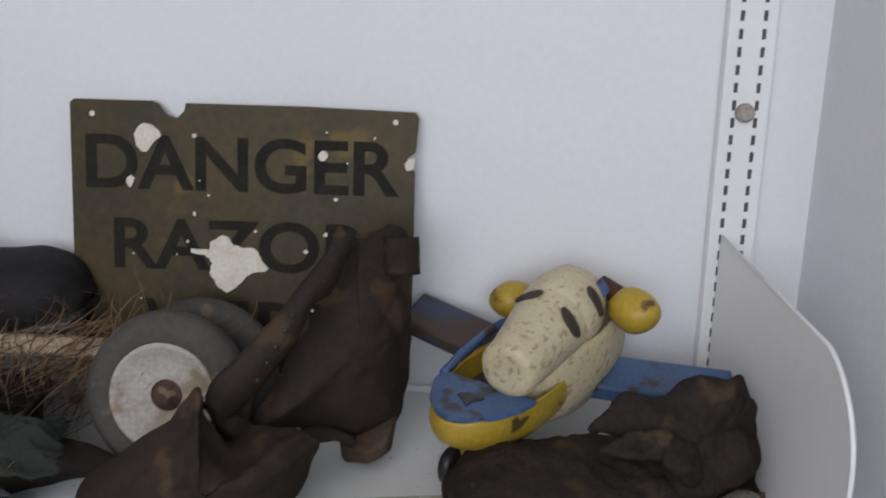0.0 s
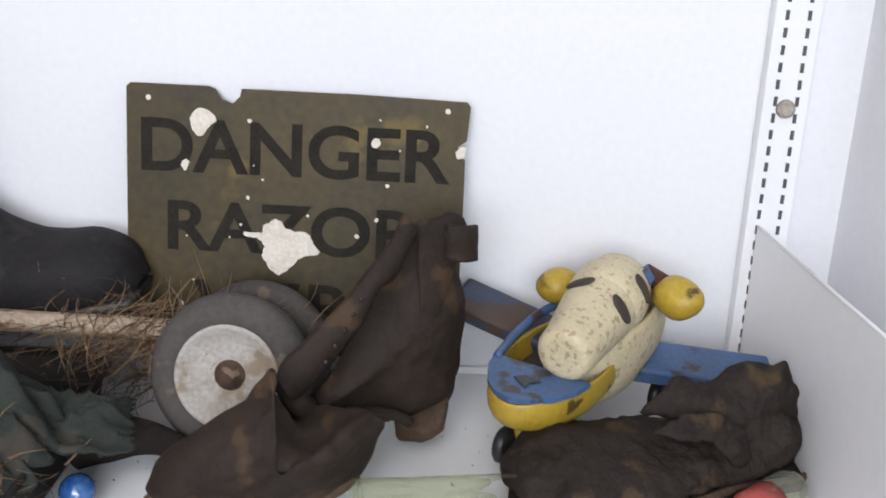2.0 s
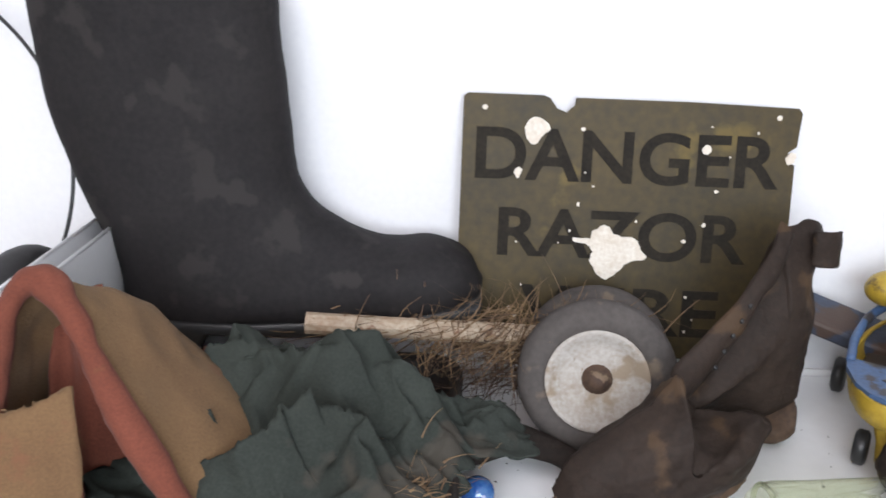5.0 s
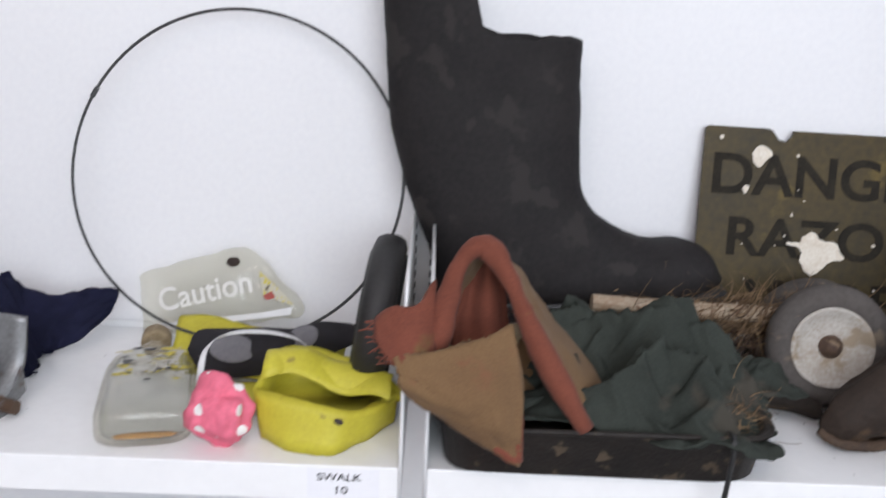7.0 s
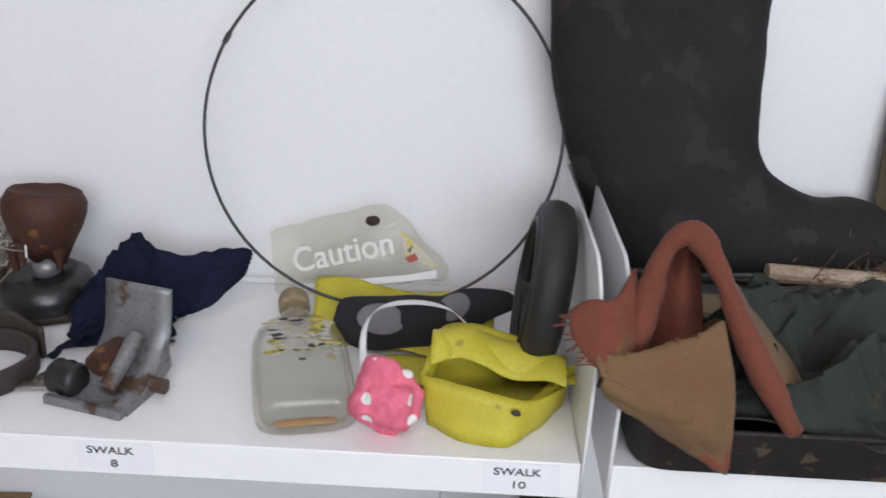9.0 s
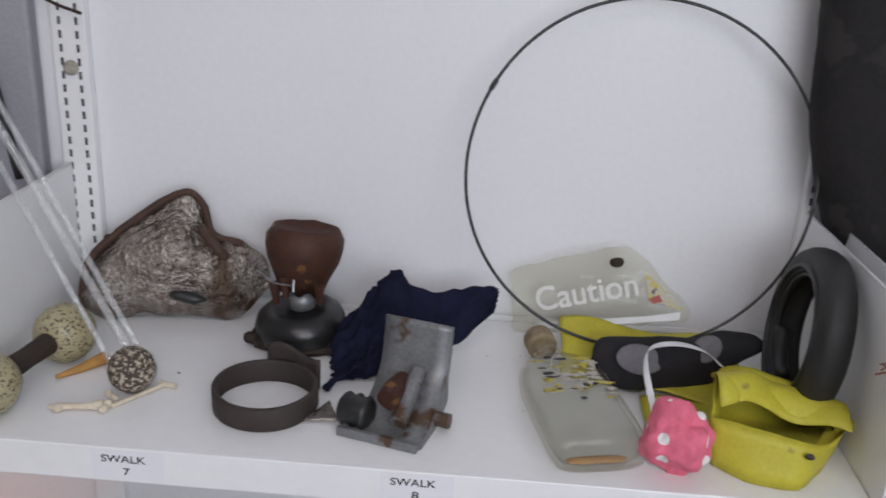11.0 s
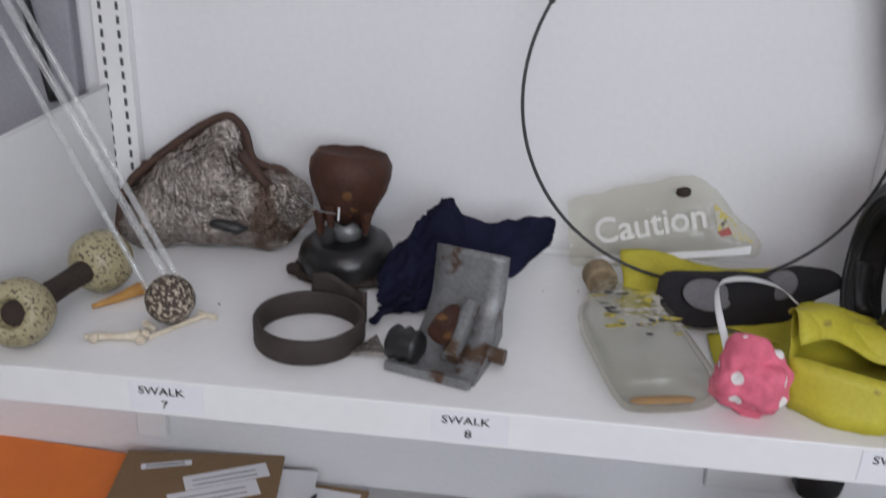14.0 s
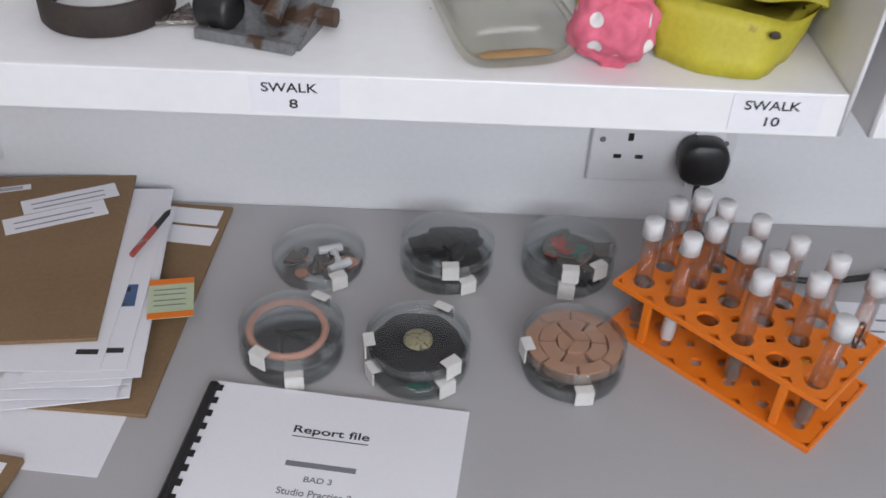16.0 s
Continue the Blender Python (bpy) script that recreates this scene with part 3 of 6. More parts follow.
def ankle_shoe():
    s = thing("leather_ankle_boot", "flattened old brown leather ankle boot with a loose punched strap", "boot", pose(0.357, -0.205, ZS, 0, 0, 0))
    toe_at, leg_at = pose(0.0, -0.026, 0, 0, 0, 14), pose(0, 0.004, 0, -4, 0, 25)

    def settled(bm, low=0.002):
        for v in bm.verts:
            v.co.z = max(v.co.z, low + 0.2 * min(0, v.co.z))
        return bm

    toe = [(0.004, 0.024), (0.010, 0.040), (0.026, 0.056), (0.054, 0.075), (0.076, 0.093), (0.0845, 0.099), (0.087, 0.078), (0.103, 0.056), (0.125, 0.059), (0.143, 0.066), (0.158, 0.057), (0.148, 0.041), (0.140, 0.020), (0.117, 0.004), (0.080, 0.000), (0.040, 0.002), (0.014, 0.008)]
    part("vamp", settled(pillow(toe, 0.036, 22, 5.0, 0.006, 0.034, 0.0022, 0.010)), M_LEATHER, s, "creased leather toe and vamp", at=toe_at)
    part("sole", rough(tube(spline([(0.004, 0.002, 0.018), (0.016, -0.008, 0.009), (0.045, -0.013, 0.006), (0.085, -0.012, 0.006), (0.116, -0.008, 0.009), (0.138, -0.002, 0.020)], 7), 0.0055, 10), 0.0014, 0.009), M_SOLE, s, "worn pale leather sole edge", at=toe_at)
    leg = [(0.097, 0.033), (0.105, 0.048), (0.138, 0.084), (0.152, 0.102), (0.171, 0.131), (0.187, 0.154), (0.191, 0.171), (0.208, 0.171), (0.224, 0.168), (0.226, 0.145), (0.2226, 0.135), (0.227, 0.114), (0.229, 0.072), (0.221, 0.042), (0.213, 0.026), (0.187, 0.018), (0.160, 0.024), (0.135, 0.036)]
    part("leg_leather", pillow(leg, 0.024, 24, 9.0, 0.006, 0.040, 0.0016, 0.011), M_LEATHER, s, "flattened leather leg", at=leg_at)
    part("heel", settled(pillow([(0.172, 0.020), (0.194, 0.030), (0.215, 0.040), (0.213, 0.016), (0.203, 0.006), (0.190, 0.001), (0.175, 0.004)], 0.024, 10, 2.0, 0.0012, 0.012)), M_SOLE, s, "stacked worn leather heel", at=leg_at)
    part("waist_fold", rough(tube(spline([(0.100, -0.012, 0.040), (0.120, -0.022, 0.034), (0.142, -0.024, 0.040), (0.162, -0.022, 0.036), (0.176, -0.018, 0.026)], 6), [0.004] * 6 + [0.0055] * 12 + [0.004] * 7, 10), 0.0015, 0.012), M_LEATHER, s, at=leg_at)
    high = spline([(x, 0, z) for x, z in ((0.076, 0.081), (0.083, 0.091), (0.099, 0.104), (0.125, 0.1276), (0.1404, 0.144), (0.161, 0.165), (0.175, 0.181))], 6)
    lows = spline([(x, 0, z) for x, z in ((0.084, 0.064), (0.098, 0.0715), (0.114, 0.086), (0.136, 0.113), (0.149, 0.136), (0.164, 0.143), (0.181, 0.170))], 6)

    def strap(u, v):
        k = u * (len(high) - 1)
        i = min(int(k), len(high) - 2)
        a, b = high[i].lerp(high[i + 1], k - i), lows[i].lerp(lows[i + 1], k - i)
        p = a.lerp(b, v)
        p.y = -0.030 - 0.006 * math.sin(math.pi * v) + 0.004 * math.sin(7 * u) + 0.010 * u * u
        return p

    part("strap", rough(sheet(44, 8, strap, 0.003), 0.0013, 0.018, 3), M_LEATHER, s, "loose leather strap with punched holes", at=leg_at)
    part("strap_root", rough(tube(spline([(0.080, -0.030, 0.078), (0.087, -0.027, 0.064), (0.100, -0.020, 0.050)], 6), [0.006] * 7 + [0.009] * 6, 10), 0.002, 0.012), M_LEATHER, s, at=leg_at)
    for x, z in ((0.109, 0.0921), (0.1158, 0.1026), (0.1224, 0.1128), (0.1289, 0.1226), (0.1352, 0.1325)):
        part("strap_hole", blob(0.0018, 0.0012, 0.0020, 2), M_BLACK, s, at=leg_at @ pose(x, -0.0380, z - 0.001))
    part("collar_tab", rough(sheet(8, 10, lambda u, v: (0.206 + 0.022 * u, -0.018 - 0.006 * math.sin(3 * u), 0.172 - 0.026 * v - 0.003 * u), 0.003), 0.002, 0.012), M_LEATHER, s, "curled leather tab at the collar", at=leg_at)


ankle_shoe()


def work_boot():
    s = thing("mud_caked_work_boot", "mud-caked brown leather work boot with a collapsed leg", "boot", pose(0.596, -0.216, ZS, 0, 0, 20))
    backs = [(0.000, 0.018), (0.015, 0.008), (0.06, 0.006), (0.11, 0.009), (0.15, 0.014), (0.19, 0.010), (0.212, 0.018), (0.216, 0.034), (0.214, 0.046), (0.208, 0.054)]
    fronts = [(0.006, 0.032), (0.022, 0.044), (0.050, 0.049), (0.085, 0.045), (0.115, 0.045), (0.135, 0.046), (0.145, 0.050), (0.150, 0.055), (0.152, 0.060), (0.158, 0.064)]
    ws = [0.018, 0.042, 0.053, 0.046, 0.037, 0.034, 0.032, 0.030, 0.026, 0.020]
    bm = rings(loft(backs, fronts, ws, 11, 60), cap=True)
    part("upper", rough(bm, 0.007, 0.034, 8, 0.0034, 0.010), M_LEATHER2, s)
    so = [(-0.004, 0.0), (0.004, -0.040), (0.03, -0.054), (0.07, -0.055), (0.11, -0.042), (0.15, -0.036), (0.21, -0.038), (0.228, -0.02), (0.226, 0.036), (0.15, 0.036), (0.08, 0.052), (0.02, 0.046)]
    sole = bmesh.new()
    f = sole.faces.new([sole.verts.new((x, y, 0.002)) for x, y in so])
    r = bmesh.ops.extrude_face_region(sole, geom=[f])
    bmesh.ops.translate(sole, vec=(0, 0, 0.013), verts=[v for v in r["geom"] if isinstance(v, bmesh.types.BMVert)])
    bmesh.ops.bevel(sole, geom=sole.edges[:], offset=0.003, segments=2, affect="EDGES")
    part("sole", rough(sole, 0.0015, 0.01), M_LEATHER2, s)
    part("sole_welt", tube([Vector((x, y, 0.0165)) for x, y in so[1:7]], 0.003, 6), M_SOLE, s)
    rnd = random.Random(6)
    for k in range(11):
        t = k / 10
        x, y = np.interp(t, [0, .3, .6, 1], [0.006, 0.035, 0.08, 0.118]), np.interp(t, [0, .3, .6, 1], [-0.031, -0.050, -0.050, -0.037])
        part("stud", box(-0.004, 0.004, -0.004, 0.004, 0, 0.007, 0.0012), M_LEATHER2, s, at=pose(x, y, 0, 0, 0, rnd.uniform(-40, 40)))
    # collapsed leg leather standing over the heel
    leg = [(0.089, 0.062), (0.104, 0.076), (0.1195, 0.086), (0.137, 0.083), (0.150, 0.088), (0.166, 0.093), (0.182, 0.092), (0.197, 0.094), (0.203, 0.080), (0.207, 0.072), (0.209, 0.050), (0.211, 0.025), (0.195, 0.004), (0.170, 0.003), (0.158, 0.018), (0.147, 0.036), (0.128, 0.050), (0.112, 0.060), (0.095, 0.057)]
    part("collapsed_leg", pillow(leg, 0.020, 24, 3.0, 0.007, 0.030, 0.0026, 0.009), M_LEATHER2, s, "torn stiff leather leg folded over", at=pose(0, 0, 0, -6, 0, -8) @ pose(0.004, 0.012, 0))
    rag = [(0.089, 0.060), (0.108, 0.071), (0.130, 0.070), (0.150, 0.060), (0.160, 0.040), (0.150, 0.030), (0.138, 0.045), (0.118, 0.056), (0.100, 0.056)]
    part("torn_flap", pillow(rag, 0.008, 10, 6.0, 0.004, 0.014, 0.002, 0.006), M_LEATHER2, s, "ragged leather edge", at=pose(0, -0.016, 0, -8, 0, -8))
    part("lace_seam", tube(spline([(0.060, -0.030, 0.041), (0.085, -0.032, 0.038), (0.11, -0.031, 0.031), (0.135, -0.034, 0.022)], 5), 0.0016, 6), M_LEATHER, s)
    part("toe_seam", tube(spline([(0.045, -0.050, 0.022), (0.050, -0.032, 0.040), (0.052, 0.0, 0.046), (0.05, 0.032, 0.040)], 5), 0.0018, 6), M_LEATHER, s)


work_boot()


def toy_plane():
    # x forward to the nose, y to its left, z up
    m = pose(0.650, -0.118, ZS, 0, 0, 240)
    t = thing("toy_aeroplane", "battered yellow and blue plastic toy aeroplane with a cream animal pilot", "toy", m)

    def tub(rx, ry, rz, top, thick):
        bm = bmesh.new()
        bmesh.ops.create_uvsphere(bm, u_segments=36, v_segments=20, radius=1)
        bmesh.ops.bisect_plane(bm, geom=bm.verts[:] + bm.edges[:] + bm.faces[:], plane_co=(0, 0, top), plane_no=(0, 0, 1), clear_outer=True)
        bmesh.ops.scale(bm, vec=(rx, ry, rz), verts=bm.verts)
        bmesh.ops.solidify(bm, geom=bm.faces[:], thickness=thick)
        return bm

    hm = pose(0.001, -0.016, 0.064, 0, 3, -2)
    part("hull", rough(tub(0.086, 0.0405, 0.037, 0.20, 0.003), 0.001, 0.02), M_YELLOWP, t, "scratched yellow plastic hull", at=hm)
    side = tub(0.078, 0.0345, 0.050, 0.42, 0.002)
    part("fuselage_side", rough(side, 0.001, 0.02), M_CREAM, t, "grubby cream plastic fuselage", at=pose(-0.050, 0.000, 0.073, 0, 6, -6))
    deck = [(0.082, 0.0), (0.078, 0.014), (0.066, 0.026), (0.046, 0.036), (0.030, 0.039), (0.034, -0.039), (0.050, -0.036), (0.066, -0.026), (0.078, -0.014)]
    d = moved(prism(deck, -0.002, 0.002), pose(0, 0, 0.0085, 90, 0, 0))
    part("deck", rough(d, 0.0008, 0.01), M_BLUEP, t, "cracked blue plastic deck", at=hm)
    part("deck_hole", rough(moved(prism([(0.050, 0.004), (0.056, 0.010), (0.060, 0.004), (0.066, -0.004), (0.058, -0.004), (0.053, -0.010)], -0.0004, 0.0004), pose(0, 0, 0.0114, 90, 0, 0)), 0.0003, 0.004), M_BLACK, t, at=hm)
    for y, x0 in ((-0.036, 0.034),):
        part("cockpit_rim", rough(tube(spline([(x0, y, 0.010), (0.0, -0.040, 0.012), (-0.035, -0.038, 0.016), (-0.06, -0.028, 0.020)], 7), 0.0035, 8), 0.0006, 0.01), M_BLUEP, t, "blue cockpit rim", at=hm)
    part("cockpit_floor", rough(box(-0.05, 0.040, -0.033, 0.030, -0.012, -0.008, 0.001), 0.0006, 0.01), M_DARK, t, at=hm)
    # head lying along the fuselage, muzzle forward
    a, b = Vector((0.046, 0.002, 0.090)), Vector((-0.080, 0.000, 0.112))
    ax = (b - a).normalized()
    q = ax.to_track_quat("Z", "Y").to_matrix().to_4x4()
    L = (b - a).length
    muzzle = [(0.0, 0.002), (0.013, 0.001), (0.0180, 0.002), (0.0208, 0.006), (0.0222, 0.022), (0.0248, 0.045), (0.0270, 0.062), (0.0276, 0.075)]
    crown = [(0.0258, 0.072), (0.0292, 0.0765), (0.0302, 0.086), (0.0298, 0.100), (0.0262, 0.115), (0.018, L - 0.003), (0.007, L), (0.0, L)]
    head = part("head", rough(moved(lathe(crown, 40), Matrix.Translation(a) @ q), 0.0016, 0.022), M_CREAM, t, "grubby cream plastic animal head")
    part("muzzle", rough(moved(lathe(muzzle, 40), Matrix.Translation(a) @ q), 0.0014, 0.02), M_CREAM, t, "grubby cream blunt muzzle")
    for along, rad, r in ((0.058, (0.09, 0.855, 0.50), 0.0262), (0.093, (0.08, 0.90, 0.43), 0.0292), (0.064, (0.17, -0.45, 0.88), 0.0268)):
        rad = Vector(rad)
        rad = (rad - rad.dot(ax) * ax).normalized()
        fr = Matrix((rad, ax.cross(rad), ax)).transposed().to_4x4()
        part("eye_opening", blob(0.0026, 0.0125, 0.0062, 3), M_DARK, head, "dark oval hole", at=Matrix.Translation(a + ax * along + rad * r) @ fr)
    part("ear", blob(0.017, 0.018, 0.014, 3, 0.002, 0.02, -1), M_YELLOWP, head, "yellow plastic ear", at=pose(-0.052, -0.044, 0.103, 0, 0, 20))
    part("ear", blob(0.016, 0.021, 0.017, 3, 0.003, 0.018, 1), M_YELLOWP, head, "yellow plastic ear", at=pose(-0.071, 0.046, 0.106, 10, 0, -20))
    part("ear_peg", tube([(-0.080, 0.016, 0.118), (-0.074, 0.034, 0.114)], 0.008, 12), M_RUST, head)
    rad = Vector((0.1, 0.86, 0.50))
    rad = (rad - rad.dot(ax) * ax).normalized()
    part("paper_tag", box(-0.001, 0.0012, -0.006, 0.006, -0.005, 0.005, 0.0004), M_BLUEP, head, "small blue paper tag", at=Matrix.Translation(a + ax * 0.112 + rad * 0.0278) @ Matrix((rad, ax.cross(rad), ax)).transposed().to_4x4())
    part("strut", rough(tube([(0.050, -0.018, 0.036), (0.052, -0.018, 0.022), (0.053, -0.018, 0.006)], [0.012, 0.007, 0.0055], 12), 0.0008, 0.008), M_YELLOWP, t, "yellow plastic undercarriage strut")
    wheel = [(0.0, -0.005), (0.011, -0.005), (0.0135, -0.003), (0.0135, 0.003), (0.011, 0.005), (0.0, 0.005)]
    for y in (-0.034, -0.002):
        part("wheel", moved(lathe(wheel, 20), pose(0.053, y, 0.0137, 90, 0, 0)), M_BLACK, t)
    part("wheel", moved(lathe([(r * 1.12, z) for r, z in wheel], 20), pose(-0.084, 0.036, 0.0153, 90, 0, 0)), M_BLACK, t)
    part("wheel", moved(lathe([(r * 1.12, z) for r, z in wheel], 20), pose(-0.060, -0.070, 0.0153, 90, 0, 0)), M_BLACK, t)
    mi = m.inverted()
    for p, e, material, lab in (((0.558, -0.030, ZS + 0.084), (0.655, -0.068, ZS + 0.055), M_WING, "scraped dark blue plastic wing"), ((0.672, -0.068, ZS + 0.052), (0.800, -0.094, ZS + 0.048), M_BLUEP, "scuffed blue plastic wing")):
        w0, w1 = mi @ Vector(p), mi @ Vector(e)
        d = (w1 - w0).normalized()
        side = Vector((0, 0, 1)).cross(d).normalized()
        rot = Matrix((d, side, d.cross(side))).transposed().to_4x4()
        part("wing", rough(box(0, (w1 - w0).length, -0.020, 0.020, -0.007, 0.007, 0.003), 0.0008, 0.02), material, t, lab, at=Matrix.Translation(w0) @ rot @ pose(0, 0, 0, 14, 0, 0))


toy_plane()


def wheel_axle():
    hub, ax = Vector((0.396, -0.140, ZS + 0.0615)), Vector((0.10, 0.93, -0.20)).normalized()
    w = thing("pram_wheels", "pair of dusty grey rubber wheels with chalky rims on an axle", "wheel", Matrix.Translation(hub) @ ax.to_track_quat("Z", "Y").to_matrix().to_4x4()  )
    for k, z in enumerate((0.0, 0.062)):
        tyre = lathe([(0.0375, -0.012), (0.041, -0.0145), (0.050, -0.0145), (0.0570, -0.009), (0.0590, 0.0), (0.0570, 0.009), (0.050, 0.0145), (0.041, 0.0145), (0.0375, 0.012), (0.0375, -0.012)], 48)
        ty = part("tyre", rough(moved(tyre, pose(0, 0, z)), 0.0006, 0.02), M_TYRE, w)
        rim = lathe([(0.0, -0.004), (0.008, -0.004), (0.012, -0.006), (0.022, -0.0055), (0.030, -0.009), (0.035, -0.0135), (0.038, -0.0145), (0.0385, -0.010), (0.0385, 0.012), (0.0, 0.012)], 40)
        part("rim", moved(rim, pose(0, 0, z)), M_RIM, w, "chalky off-white wheel rim")
        part("hub", rough(moved(lathe([(0.0, -0.014), (0.004, -0.0138), (0.0072, -0.0115), (0.0082, -0.0075), (0.011, -0.0068), (0.012, -0.004)], 16), pose(0, 0, z)), 0.0005, 0.004), M_HUB, w, "rusty hub nut")
    part("axle", tube([(0, 0, 0), (0, 0, 0.075)], 0.005, 10), M_RUST, w)
    p = thing("wooden_pole", "dirty cream pole tangled with roots", "pole")
    part("shaft", rough(tube([(0.175, -0.104, ZS + 0.083), (0.25, -0.103, ZS + 0.080), (0.33, -0.101, ZS + 0.077), (0.415, -0.098, ZS + 0.070)], 0.0085, 12), 0.0006, 0.01), M_POLE, p)


wheel_axle()


def strands(name, label, centre, spread, count, length, width, material, seed, flat=0.5):
    rnd = random.Random(seed)
    bm = bmesh.new()
    for k in range(count):
        p = Vector(centre) + Vector((rnd.gauss(0, spread[0]), rnd.gauss(0, spread[1]), rnd.gauss(0, spread[2])))
        d = Vector((rnd.gauss(0, 1), rnd.gauss(0, 0.7), rnd.gauss(0, flat))).normalized()
        turn = Vector((rnd.gauss(0, 1), rnd.gauss(0, 1), rnd.gauss(0, 0.8))) * 0.35
        r, pts = width * rnd.uniform(0.5, 1.2), []
        for i in range(6):
            pts.append(p.copy())
            p += d * length * rnd.uniform(0.6, 1.3) / 6
            d = (d + turn * 0.5).normalized()
        prev = None
        for i, q in enumerate(pts):
            rr = r * (1 - i / 6.5)
            ring = [bm.verts.new(q + Vector((0, rr, -0.6 * rr))), bm.verts.new(q + Vector((rr, -0.6 * rr, -0.4 * rr))), bm.verts.new(q + Vector((-rr, -0.4 * rr, rr)))]
            if prev:
                for j in range(3):
                    bm.faces.new((prev[j], prev[(j + 1) % 3], ring[(j + 1) % 3], ring[j]))
            prev = ring
    return solid(name, bm, material, label, "roots", kind="stuff")


strands("root_tangle", "tangle of dry brown roots wound round a pole", (0.318, -0.105, ZS + 0.078), (0.050, 0.010, 0.011), 420, 0.055, 0.0006, M_STRAW, 3)
strands("root_tangle", "dark matted root fibres under the pole", (0.335, -0.100, ZS + 0.052), (0.034, 0.012, 0.016), 420, 0.04, 0.0007, M_HAIR, 5)
strands("straw", "dry straw spilling over the end of the tray", (0.274, -0.268, ZS + 0.044), (0.010, 0.016, 0.010), 150, 0.030, 0.0007, M_STRAW, 9)


def tray():
    t = thing("metal_tray", "grimy black metal tray full of felt, cloth and straw", "tray", pose(0.160, -0.198, ZS))

    def outline(w, d, r, z):
        out = []
        for cx, cy, a0 in ((w, d, 0), (-w, d, 90), (-w, -d, 180), (w, -d, 270)):
            for k in range(6):
                a = radians(a0 + 18 * k)
                out.append((cx - math.copysign(r, cx) + r * math.cos(a), cy - math.copysign(r, cy) + r * math.sin(a), z))
        return out

    loops = [outline(0.121, 0.098, 0.03, 0.0005), outline(0.127, 0.106, 0.03, 0.006), outline(0.132, 0.113, 0.03, 0.044), outline(0.135, 0.116, 0.03, 0.047), outline(0.133, 0.114, 0.03, 0.049), outline(0.128, 0.109, 0.03, 0.044), outline(0.123, 0.102, 0.03, 0.008), outline(0.117, 0.094, 0.03, 0.004)]
    part("pan", rough(rings(loops), 0.0015, 0.03, 1), M_TRAY, t)
    rim = outline(0.1345, 0.1155, 0.03, 0.0475)
    part("rolled_rim", tube(rim + rim[:2], 0.0024, 8, cap=False), M_TRAY, t)
    f = solid("foam_block", rough(box(0.10, 0.19, -0.135, -0.088, ZS + 0.004, ZS + 0.056, 0.006), 0.004, 0.02), M_FOAM, "crumbling beige foam block in the tray", "foam")
    f2 = solid("foam_block", rough(box(0.035, 0.10, -0.135, -0.088, ZS + 0.004, ZS + 0.046, 0.006), 0.004, 0.02), M_FOAM, "crumbling beige foam block in the tray", "foam")
    k = thing("cord_with_weight", "dark cord with an iron ring hanging off the tray", "cord")
    part("cord", tube(spline([(0.253, -0.300, ZS + 0.046), (0.254, -0.322, ZS + 0.050), (0.252, -0.325, ZS + 0.015), (0.249, -0.322, ZS - 0.022)], 6), 0.0022, 8), M_BLACK, k)
    part("iron_ring", moved(rings([[(math.cos(a) * (0.009 + 0.004 * math.cos(b)), math.sin(a) * (0.009 + 0.004 * math.cos(b)), 0.004 * math.sin(b)) for b in [c * math.pi / 4 for c in range(8)]] for a in [c * math.pi / 10 for c in range(21)]], cap=False), pose(0.249, -0.322, ZS - 0.034, 80, 10, 30)), M_IRON, k)
    part("iron_shank", rough(tube([(0.249, -0.322, ZS - 0.042), (0.251, -0.321, ZS - 0.062)], 0.005, 8), 0.001, 0.006), M_IRON, k)


tray()


